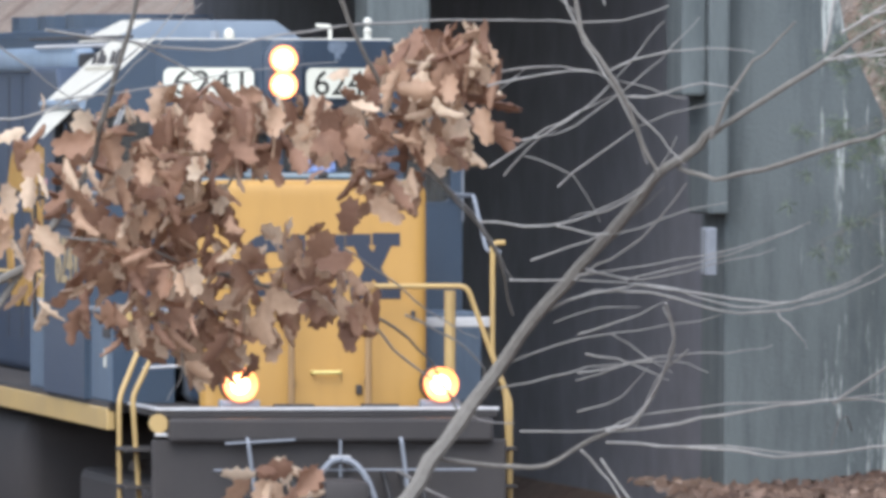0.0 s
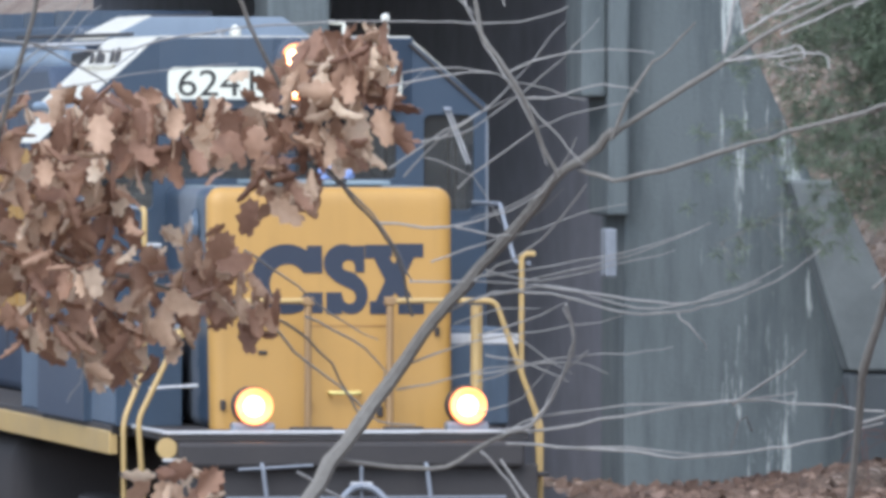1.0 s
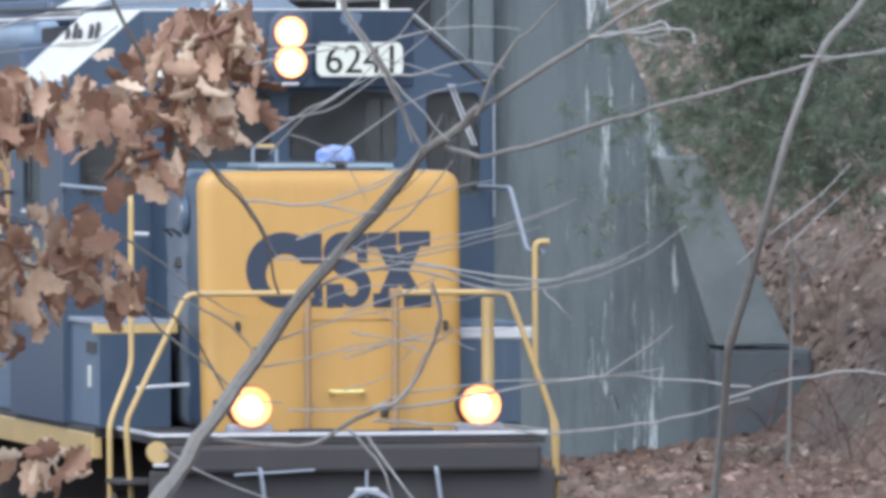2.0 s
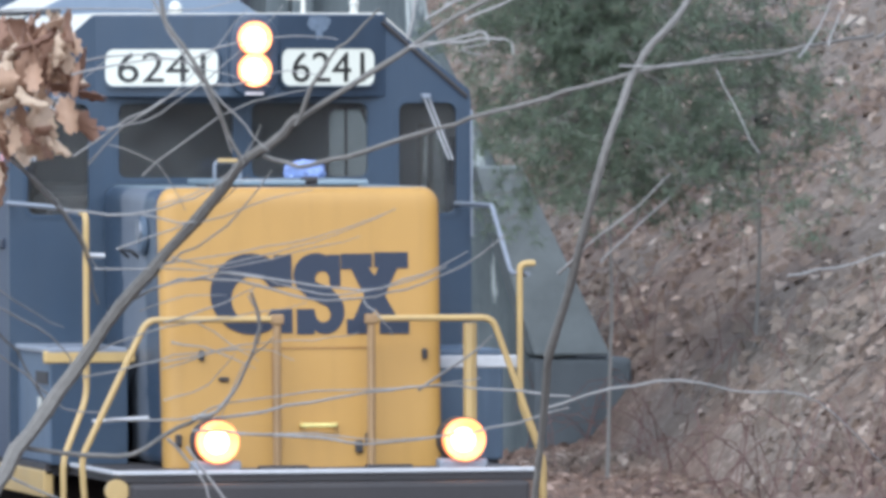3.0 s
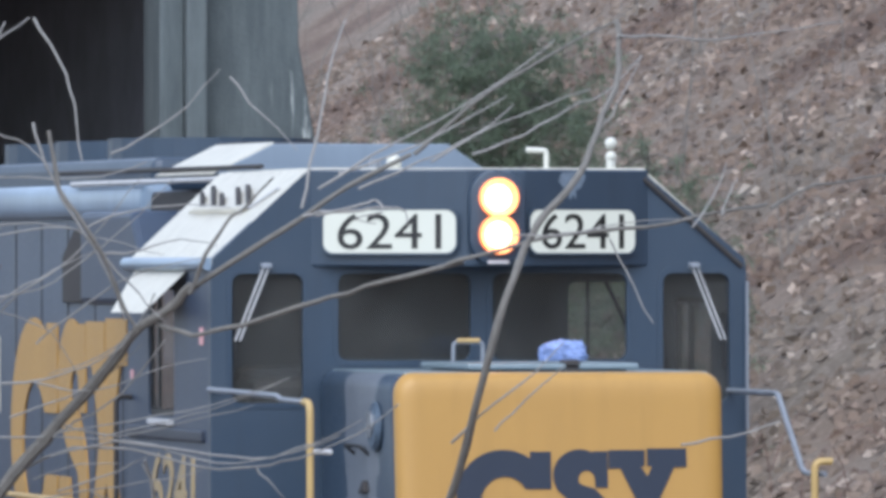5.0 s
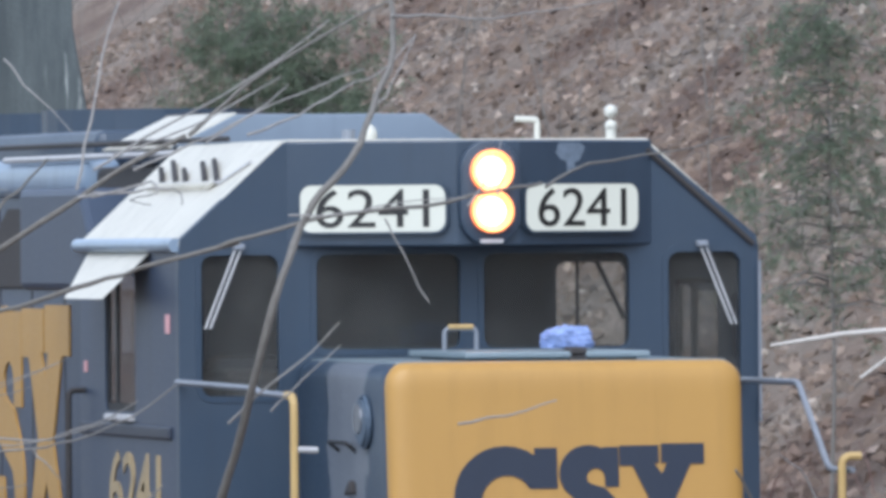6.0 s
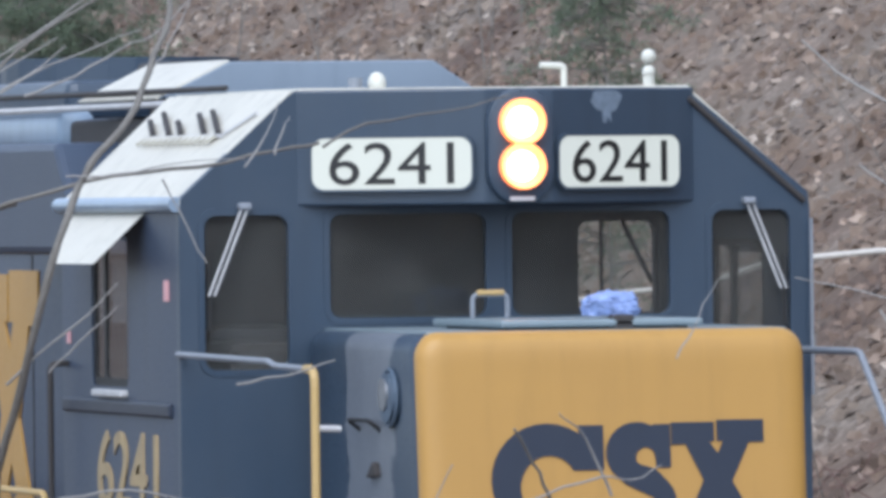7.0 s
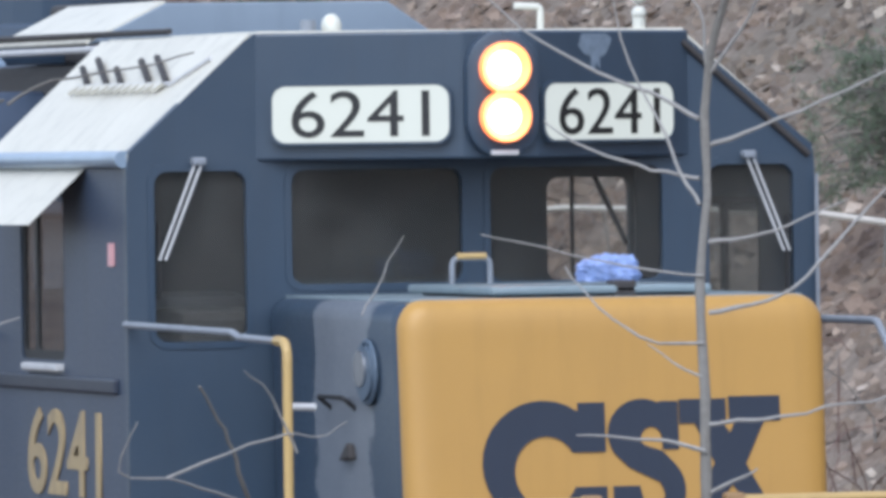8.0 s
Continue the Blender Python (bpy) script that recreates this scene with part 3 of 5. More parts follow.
def cab():
    c = part("cab_front", plate(
        [(-1.565, 1.6), (1.565, 1.6), (1.565, 3.95), (1.555, 4.03), (0.985, 4.50), (0.94, 4.526), (0.88, 4.535), (-0.965, 4.535), (-1.0, 4.525), (-1.03, 4.505), (-1.555, 4.03), (-1.565, 3.95)],
        [rrect(-1.455, 3.20, -1.02, 3.955, 0.10), rrect(-0.84, 3.44, -0.045, 3.965, 0.07), rrect(0.06, 3.44, 0.87, 3.965, 0.07), rrect(1.06, 3.20, 1.475, 3.955, 0.10)],
        XZ, 0.06), BLUE, loco, "navy cab front with four windows")
    c.location.y = 1.94
    for x0, z0, x1 in ((-1.455, 3.20, -1.02), (-0.84, 3.44, -0.045), (0.06, 3.44, 0.87), (1.06, 3.20, 1.475)):
        g = part("window", boxed((x0 - 0.01, 1.965, z0 - 0.01), (x1 + 0.01, 1.972, 3.97)), GLASS, loco, "dark cab window pane")
        part("gasket", plate(rrect(x0 - 0.018, z0 - 0.018, x1 + 0.018, 3.98, 0.08), [rrect(x0 + 0.012, z0 + 0.012, x1 - 0.012, 3.945, 0.055)], lambda u, v, w: (u, 1.934 + w, v), 0.03), BLUE, g)
        g.visible_shadow = False
    # sides with a sliding window each, the rear wall with its two windows
    for s in (-1, 1):
        w0, w1, bar, top = (2.98, 3.72, 3.485, 3.88) if s < 0 else (2.55, 3.42, 3.10, 3.80)
        side = part("cab_side", plate([(2.0, 1.6), (4.35, 1.6), (4.35, 4.03), (2.0, 4.03)], [rrect(w0, 3.12, w1, top, 0.05)], lambda u, v, w: (s * 1.565 - s * w, u, v), 0.05), SIDE, loco, "faded navy cab side with a sliding window")
        part("window_frame", plate(rrect(w0 - 0.04, 3.08, w1 + 0.04, top + 0.04, 0.06), [rrect(w0 + 0.05, 3.16, bar - 0.025, top - 0.03, 0.03), rrect(bar + 0.025, 3.16, w1 - 0.04, top - 0.03, 0.03)], lambda u, v, w: (s * 1.555 - s * w, u, v), 0.03), RUBBER, side)
        pane = part("side_pane", boxed((s * 1.545 - 0.003, w0 - 0.02, 3.10), (s * 1.545 + 0.003, w1 + 0.02, top + 0.02)), GLASS, side, "sliding pane with a hazy veil")
        pane.visible_shadow = False
        part("arm_rest", boxed((min(s * 1.555, s * 1.605), 3.0, 3.07), (max(s * 1.555, s * 1.605), 3.6, 3.105), 0.01), PALEEDGE, side)
        part("belt_ledge", boxed((min(s * 1.555, s * 1.585), 2.10, 2.985), (max(s * 1.555, s * 1.585), 4.30, 3.055), 0.012), LOGO_BLUE, side, "dark ledge under the side window")
        # wiper
        w = tube([(s * 1.235, 1.90, 3.985), (s * 1.405, 1.90, 3.565)], 0.0065, 6)
        tube([(s * 1.265, 1.90, 3.985), (s * 1.432, 1.90, 3.565)], 0.006, 6, w)
        arm = part("wiper", w, PALEEDGE, loco, "pale twin-rod wiper arm")
        part("blade", boxed((s * 1.425 - 0.007, 1.915, 3.40), (s * 1.425 + 0.007, 1.928, 3.72)), RUBBER, arm)
        part("wiper_pivot", boxed((s * 1.25 - 0.03, 1.88, 3.97), (s * 1.25 + 0.03, 1.945, 4.005), 0.01), GREYPIPE, loco)
        ridge = 1.005 if s < 0 else 0.965
        slope = prism([(1.56, 4.02), (ridge, 4.535), (ridge, 4.50), (1.56, 3.985)], lambda u, v, w: (s * u, w, v), 1.945, 4.35)
        part("roof_slope", slope, ROOF, loco, "pale worn roof slope")
        if s > 0:
            continue
        shade = prism([(2.60, 0.0), (4.10, 0.0), (3.55, 1.0), (2.60, 1.0)], lambda u, v, w: (s * (1.575 + 0.25 * v) + w, u, 3.955 - 0.235 * v + abs(w)), 0.0, 0.014)
        part("sun_shade", shade, ROOF, loco, "pale metal sun shade over the side window")
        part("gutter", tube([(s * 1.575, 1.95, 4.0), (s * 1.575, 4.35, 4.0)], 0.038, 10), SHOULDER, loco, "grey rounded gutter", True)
    part("cab_rear", plate([(-1.56, 1.6), (1.56, 1.6), (1.56, 4.02), (0.965, 4.53), (-0.965, 4.53), (-1.56, 4.02)],
         [rrect(1.09, 3.42, 1.49, 3.89, 0.05), rrect(-1.48, 3.42, -1.06, 3.93, 0.05)], lambda u, v, w: (u, 4.30 + w, v), 0.05), BLUE, loco)
    part("window_bar", tube([(1.205, 4.285, 3.41), (1.205, 4.285, 3.90)], 0.010, 6), RUBBER, loco)
    part("window_bar", tube([(1.312, 4.285, 3.90), (1.47, 4.285, 3.58)], 0.013, 6), RUBBER, loco, "black slanting wiper arm on the rear window")
    part("eave_lip", tube([(0.955, 1.93, 4.485), (1.535, 1.93, 3.985)], 0.015, 8), DARK, loco)
    part("cab_roof", boxed((-0.975, 1.945, 4.50), (0.975, 4.36, 4.545), 0.012), ROOF, loco, "pale flat cab roof")
    part("cab_floor", boxed((-1.54, 2.0, 1.9), (1.54, 4.3, 1.95)), INTERIOR, loco)
    part("ceiling_lining", boxed((-0.95, 2.0, 4.44), (0.95, 4.3, 4.46)), INTERIOR, loco)
    part("control_desk", boxed((-1.3, 2.05, 1.95), (-0.3, 2.6, 3.35), 0.05), DARK, loco)
    part("cab_seat", boxed((-1.30, 2.5, 2.4), (-0.85, 2.66, 3.42), 0.07), DARK, loco)
    part("cab_seat", boxed((0.75, 2.9, 2.4), (1.2, 3.06, 3.45), 0.07), DARK, loco)
    # the prow over the windscreens carries the number boards and the twin headlight
    prow = prism([(-0.99, 1.96), (-0.99, 1.942), (-0.17, 1.55), (0.17, 1.55), (0.99, 1.942), (0.99, 1.96)], XY, 3.985, 4.535, 0.012)
    part("number_board_housing", prow, BLUE, loco, "navy prow that carries the number boards")
    for s in (-1, 1):
        a, b = Vector((s * 0.185, 1.538, 0)), Vector((s * 0.908, 1.884, 0))
        mid, along = (a + b) / 2, (b - a).normalized() * s
        turn = math.degrees(math.atan2(along.y, along.x))
        mid.x -= 0.026 if s < 0 else 0.016
        mid.y += 0.012 if s < 0 else -0.008
        m = pose(mid.x, mid.y, 4.183, 90, 0, turn)
        outer, inner = rrect(-0.397, -0.134, 0.397, 0.134, 0.068, 6), rrect(-0.385, -0.122, 0.385, 0.122, 0.06, 6)
        bd = part("number_board", plate(inner, [], lambda u, v, w: m @ Vector((u, v, w)), 0.02), BOARD, loco, "lit cream number board")
        part("board_frame", plate(outer, [inner], lambda u, v, w: m @ Vector((u, v, w)), 0.024), BLUE, bd)
        figures("board_number", "6241", m @ Matrix.Translation((0, 0, 0.022)), 0.60, 0.20, DIGIT, bd, 0.0)
    casing = part("headlight_casing", prism(rrect(-0.165, 3.985, 0.165, 4.535, 0.16, 8), XZ, 1.495, 1.62, 0.02), BLUE, loco, "navy casing of the twin headlight", True)
    part("casing_plate", boxed((-0.06, 1.482, 4.0), (0.06, 1.50, 4.02)), PALEEDGE, casing)
    for z in (4.165, 4.374):
        lamp = part("headlight", disc_on((0, 0, 0), (0, 1, 0), 0.075, 0.03), LAMP, loco, "burning round headlight")
        lamp.location = (0, 1.484, z)
        part("halo_dish", dish(0.075, 0.103, 0.035), DISH, lamp, "amber dish that glows as the lamp's halo", True)
    # on the roof
    part("antenna_base", disc_on((0.78, 1.99, 4.54), (0, 0, 1), 0.028, 0.05), WHITE, loco, "", True)
    for z, r in ((4.61, 0.033), (4.685, 0.036)):
        bm = bmesh.new()
        bmesh.ops.create_uvsphere(bm, u_segments=14, v_segments=9, radius=r, matrix=Matrix.Translation((0.78, 1.99, z)))
        part("antenna_ball", bm, WHITE, loco, "round white antenna", True)
    dome = bmesh.new()
    bmesh.ops.create_uvsphere(dome, u_segments=16, v_segments=10, radius=0.046, matrix=Matrix.Translation((-0.09, 3.77, 4.585)) @ Matrix.Diagonal((1, 1, 1.3, 1)))
    part("antenna_dome", dome, WHITE, loco, "white antenna dome", True)
    part("roof_valve", disc_on((-0.22, 3.7, 4.545), (0, 0, 1), 0.035, 0.07), GREYPIPE, loco)
    hk = tube(rounded([(0.62, 2.9, 4.54), (0.62, 2.9, 4.655), (0.50, 2.9, 4.66)], 0.02), 0.016)
    part("horn_bracket", hk, WHITE, loco, "small white bracket")
    # drip bar with struts on the roof slope, pipes running back along the roof
    part("drip_bar", tube([(-1.245, 2.36, 4.325), (-1.245, 3.90, 4.325)], 0.012, 6), PALEEDGE, loco)
    part("drip_bar", tube([(-1.245, 2.36, 4.322), (-1.13, 2.12, 4.43)], 0.012, 6), PALEEDGE, loco)
    for k in range(12):  # added teeth below the bar shape its toothed shadow
        y = 2.42 + 0.125 * k
        part("drip_shadow_tooth", prism([(y, 0.0), (y + 0.11, 0.0), (y + 0.055, -0.055)], lambda u, v, w: (-1.25 + 0.757 * v - 0.65 * w, u, 4.318 + 0.65 * v + 0.757 * w), 0.004, 0.02), ROOF, loco)
    for y, n in ((2.44, 0.20), (2.72, 0.17), (3.18, 0.10), (3.42, 0.20), (3.74, 0.12)):
        part("drip_strut", tube([(-1.24, y, 4.335), (-1.24 + 0.53 * n, y + 2.6 * n, 4.335 + 0.455 * n + 0.02)], 0.017, 6), DARK, loco)
    part("roof_pipe", tube([(-0.98, 3.3, 4.565), (-0.98, 9.5, 4.575)], 0.014, 8), DARK, loco)
    part("roof_pipe", tube([(-1.0, 4.36, 4.50), (-1.0, 9.0, 4.50)], 0.017, 8), PALEEDGE, loco)
    rng = random.Random(4)
    ragged = []
    for k in range(30):  # a ragged pale splash that has run down the prow
        a = 2 * math.pi * k / 30
        d = rng.uniform(0.85, 1.12) * (1.5 if k in (21, 22, 24) else 1.0)
        ragged.append((0.345 + 0.095 * d * math.cos(a) * (1 + 0.45 * math.sin(a)), 4.470 + 0.068 * d * math.sin(a)))
    part("pale_splash", plate(ragged, [], lambda u, v, w: (0.17 + 0.902 * u + 0.431 * w, 1.55 + 0.431 * u - 0.902 * w, min(v, 4.52)), 0.003), SPLASH, loco, "ragged pale splash on the navy prow")
    # side figures, tags and grab
    figures("side_number", "6241", pose(-1.569, 3.00, 2.715, 90, 0, -90), 1.22, 0.385, WORN_YELLOW, loco, 0.01)
    part("tag", boxed((-1.575, 2.14, 3.54), (-1.566, 2.22, 3.64)), PINK, loco)
    part("tag", boxed((-1.575, 4.16, 3.32), (-1.566, 4.22, 3.38)), PINK, loco)
    part("side_grab", tube(rounded([(-1.56, 4.22, 3.22), (-1.66, 4.22, 3.22), (-1.66, 4.22, 2.2), (-1.56, 4.22, 2.2)], 0.04), 0.016), DARK, loco)
    part("sun_shade", prism([(1.575, 3.86), (1.66, 3.76), (1.66, 3.73), (1.575, 3.76)], XZ, 2.3, 3.4, 0.008), DARK, loco)


def hood():
    part("long_hood", boxed((-0.925, 4.36, 1.6), (0.925, 17.6, 4.45), 0.10, seg=3), SIDE, loco, "faded navy long hood", True)
    part("hood_shoulder", boxed((-0.99, 6.8, 4.28), (-0.78, 15.0, 4.50), 0.07, seg=3), SHOULDER, loco, "curved hood shoulder, its highlight put into the colour", True)
    hatch = prism([(-1.0, 4.53), (-0.63, 4.712), (0.43, 4.712), (0.70, 4.53)], XZ, 4.6, 6.3, 0.008)
    part("roof_hatch", hatch, HATCHGREY, loco, "grey trapezoid hatch on the hood roof")
    # thin pale plate: light on the hatch's left side, given as colour
    part("lit_hatch_flank", prism([(-1.012, 4.535), (-0.632, 4.722), (-0.628, 4.712), (-1.0, 4.525)], XZ, 4.61, 6.29), ROOF, loco, "hatch flank, the light on it put into a pale plate")
    part("radiator_deck", boxed((-0.8, 7.4, 4.45), (0.8, 16.5, 4.66), 0.06), BLUE, loco)
    for k in range(3):
        part("fan_housing", disc_on((0, 9.5 + 1.8 * k, 4.66), (0, 0, 1), 0.66, 0.14, 28), BLUE, loco)
    # dark box stands in for the shade of the recess behind the cab
    part("gap_shade", boxed((-0.945, 4.37, 3.72), (-0.6, 6.75, 4.44), 0.03), DARK, loco)
    part("intake_arch", prism([(7.6, 3.75), (9.6, 3.75), (9.6, 4.05), (9.2, 4.22), (8.0, 4.22), (7.6, 4.05)], YZ, -0.95, -0.9, 0.01), DARK, loco)
    part("exhaust", boxed((-0.35, 7.0, 4.45), (0.25, 7.7, 4.75), 0.03), DARK, loco)
    for k in range(14):
        y = 5.0 + 0.9 * k
        part("hood_door_seam", boxed((-0.93, y, 1.9), (-0.921, y + 0.02, 4.25)), DARK, loco)
    part("blower_duct", prism([(5.0, 3.75), (7.2, 3.75), (7.2, 4.32), (5.6, 4.32)], YZ, -1.30, -0.9, 0.04), SIDE, loco)
    # white bar added for a pale upright mark beside the hood
    part("pale_upright_mark", boxed((-1.46, 9.22, 3.05), (-1.42, 9.28, 3.54), 0.01), WHITE, loco)


def deck_and_frame():
    part("walkway", boxed((-1.52, 0.9, 1.52), (1.52, 18.6, 1.60), 0.01), DARK, loco)
    part("front_deck", boxed((-1.36, -0.82, 1.53), (1.36, 0.92, 1.60), 0.01), DARK, loco)
    part("deck_edge", boxed((-1.37, -0.835, 1.585), (1.37, -0.80, 1.612), 0.006), PALEEDGE, loco, "pale worn deck edge")
    part("deck_edge", boxed((-1.385, -0.80, 1.585), (-1.355, 0.88, 1.612), 0.006), PALEEDGE, loco)
    for x0, x1 in ((-0.43, -0.11), (0.27, 0.57)):
        part("kick_plate", boxed((x0, -0.79, 1.60), (x1, -0.72, 1.635), 0.006), DARK, loco)
    part("side_sill", boxed((-1.53, 0.9, 1.38), (-1.46, 18.6, 1.555), 0.01), RAIL_YELLOW, loco, "dirty yellow side sill stripe")
    part("side_sill", boxed((1.46, 0.9, 1.38), (1.53, 18.6, 1.555), 0.01), RAIL_YELLOW, loco)
    for s in (-1, 1):
        box = part("side_locker", boxed((min(s * 1.0, s * 1.51), 0.74, 1.60), (max(s * 1.0, s * 1.51), 5.6 if s < 0 else 2.0, 2.33), 0.02), BOXGREY, loco, "grey-blue battery locker")
        if s < 0:
            part("locker_end", boxed((-1.505, 0.728, 1.60), (-1.0, 0.739, 2.325), 0.004), BLUE, box, "navy end panel of the locker")
            part("locker_slot", boxed((-1.52, 0.80, 2.12), (-1.505, 1.22, 2.2)), DARK, box)
            part("locker_mark", boxed((-1.52, 1.06, 1.88), (-1.507, 1.16, 2.03)), WHITE, box)
            part("locker_lid", boxed((-1.53, 0.72, 2.32), (-1.0, 5.6, 2.36), 0.01), GREYPIPE, box)
    # anticlimber, pilot plate, coupler, hoses
    part("anticlimber", boxed((-1.30, -0.98, 1.34), (1.30, -0.80, 1.53), 0.03), DARK, loco)
    part("pilot_plate", boxed((-1.42, -0.88, 0.30), (1.42, -0.80, 1.36), 0.02), DARK, loco)
    part("pilot_bar", tube([(-0.86, -1.0, 1.33), (-0.3, -1.0, 1.36)], 0.010), GREYPIPE, loco)
    part("pilot_bar", tube([(-0.95, -1.0, 1.12), (1.15, -1.0, 1.12)], 0.009), GREYPIPE, loco)
    for x in (-0.68, 0.55):
        part("cut_lever", tube(rounded([(x, -0.9, 1.38), (x, -1.02, 1.36), (x + 0.06, -1.02, 0.9)], 0.04), 0.016), GREYPIPE, loco)
    knuckle = boxed((-0.16, -1.55, 0.72), (0.22, -0.85, 1.06), 0.07)
    part("coupler", knuckle, DARK, loco, "dark knuckle coupler", True)
    part("coupler_lift", tube([(0.06, -1.02, 1.06), (0.06, -1.02, 1.36)], 0.012), GREYPIPE, loco)
    part("coupler_lug", boxed((-0.02, -1.06, 1.2), (0.14, -0.98, 1.235), 0.01), PALEEDGE, loco)
    for x in (-0.45, -0.32, 0.42, 0.56, 0.70):
        part("air_hose", tube([(x, -0.9, 1.1 - 0.55 * u - 0.0) if u < 0.1 else (x + 0.1 * u, -0.9 - 0.22 * math.sin(math.pi * u), 1.1 - 0.7 * u) for u in np.linspace(0, 1, 9)], 0.022, 7), RUBBER, loco)
    for s in (-1, 1):
        part("brake_hose", tube(rounded([(0.06, -1.05, 1.21), (0.06 + s * 0.10, -1.08, 1.19), (0.06 + s * 0.20, -1.12, 1.06), (0.06 + s * 0.27, -1.14, 0.86), (0.06 + s * 0.34, -1.12, 0.72)], 0.08), 0.024, 8), GREYPIPE, loco, "pale looped brake hose", True)
    part("side_lamp", disc_on((-1.37, -0.88, 1.485), (0, 1, 0), 0.075, 0.05), RAIL_YELLOW, loco, "yellow round end cap", True)
    part("cap_bracket", boxed((-1.40, -0.90, 1.385), (-1.16, -0.84, 1.41), 0.005), PALEEDGE, loco)
    # ditch lights
    for x in (-0.705, 0.905):
        part("ditch_light_casing", disc_on((x, -0.76, 1.79), (0, 1, 0), 0.145, 0.16), DARK, loco, "", True)
        lamp = part("ditch_light", disc_on((0, 0, 0), (0, 1, 0), 0.078, 0.03), LAMP, loco, "burning round ditch light")
        lamp.location = (x, -0.775, 1.79)
        part("halo_dish", dish(0.078, 0.128, 0.05), DISH, lamp, "amber dish that glows as the lamp's halo", True)
        part("ditch_bracket", boxed((x - 0.16, -0.79, 1.60), (x + 0.16, -0.66, 1.67), 0.02), GREYPIPE, loco)


def handrails():
    r = 0.021
    # left grab: grey run from the cab, then yellow down to the step well
    part("left_grab_run", tube([(-1.57, 1.97, 3.29), (-1.43, 0.80, 3.27), (-1.415, 0.74, 3.25), (-1.375, 0.32, 3.24)], 0.0155), GREYPIPE, loco)
    part("left_grab", tube(rounded([(-1.375, 0.33, 3.24), (-1.375, 0.17, 3.24), (-1.375, 0.17, 2.05), (-1.56, 0.0, 1.66), (-1.55, 0.0, 0.7)], 0.08), r), RAIL_YELLOW, loco, "yellow grab rail")
    part("grab_stub", tube([(-1.375, 0.17, 2.97), (-1.25, 0.20, 2.965)], 0.016), PALEEDGE, loco)
    part("left_front_rail", tube(rounded([(-0.20, -0.32, 2.56), (-1.07, -0.32, 2.56), (-1.50, -0.33, 1.68), (-1.43, -0.33, 0.7)], 0.07), r), RAIL_YELLOW, loco, "yellow front handrail")
    part("right_front_rail", tube(rounded([(0.36, -0.32, 2.56), (1.20, -0.32, 2.56), (1.52, -0.30, 1.70), (1.56, -0.30, 0.7)], 0.07), r), RAIL_YELLOW, loco, "yellow front handrail")
    part("right_grab", tube(rounded([(1.60, 0.2, 2.90), (1.50, 0.2, 2.90), (1.50, 0.2, 2.0), (1.62, 0.05, 1.62), (1.62, 0.05, 0.7)], 0.05), r), RAIL_YELLOW, loco, "yellow grab rail")
    part("right_grab_run", tube(rounded([(1.46, 1.95, 3.27), (1.46, 0.85, 3.27), (1.48, 0.36, 2.83), (1.56, 0.2, 2.83)], 0.05), 0.017), GREYPIPE, loco, "grey bent rail from the cab")
    part("right_door_rail", tube([(1.56, 1.9, 3.9), (1.56, 1.9, 3.05)], 0.009), GREYPIPE, loco)
    for x in (-0.22, 0.40):
        part("rail_post", tube([(x, -0.32, 1.6), (x, -0.32, 2.56)], 0.028), POST, loco, "rust-browned yellow rail post")
        part("post_clamp", boxed((x - 0.042, -0.355, 2.525), (x + 0.042, -0.285, 2.59), 0.012), POST, loco)
    part("rail_post", tube([(1.10, -0.1, 1.6), (1.10, -0.1, 2.52)], 0.045), RAIL_YELLOW, loco)
    part("step_bar", boxed((-1.55, 0.72, 2.26), (-0.95, 0.80, 2.34), 0.01), RAIL_YELLOW, loco, "yellow edged cross bar")
    part("cross_bar", boxed((0.93, 0.25, 2.22), (1.5, 0.32, 2.30), 0.01), PALEEDGE, loco)
    part("chain_bar", tube([(-1.35, 0.1, 1.90), (-0.98, 0.1, 1.92)], 0.012), PALEEDGE, loco)
    for s in (-1, 1):
        for k in range(4):
            part("step", boxed((s * 1.42 - 0.16, -0.5, 0.35 + 0.3 * k), (s * 1.42 + 0.16, 0.05, 0.38 + 0.3 * k), 0.005), DARK, loco)
        part("walkway_rail", tube(rounded([(s * 1.46, 5.2, 1.6), (s * 1.46, 5.2, 2.55), (s * 1.46, 18.2, 2.55), (s * 1.46, 18.2, 1.6)], 0.08), 0.018), RAIL_YELLOW, loco)


def running_gear():
    part("fuel_tank", boxed((-1.35, 7.2, 0.35), (1.35, 11.4, 1.3), 0.18, seg=3), DARK, loco, "", True)
    for y0 in (1.2, 12.6):
        for s in (-1, 1):
            part("bogie_frame", boxed((min(s * 0.85, s * 1.2), y0 - 0.3, 0.42), (max(s * 0.85, s * 1.2), y0 + 3.6, 0.95), 0.08), DARK, loco)
            for k in (0.35, 3.0):
                w = disc_on((s * 0.70, y0 + k, 0.508), (s, 0, 0), 0.508, 0.13, 32)
                wheel = part("wheel", w, STEEL, loco, "steel wheel")
                part("axle_box", boxed((min(s * 1.18, s * 1.30), y0 + k - 0.16, 0.36), (max(s * 1.18, s * 1.30), y0 + k + 0.16, 0.66), 0.03), DARK, wheel)


nose()
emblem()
cab()
hood()
deck_and_frame()
handrails()
running_gear()


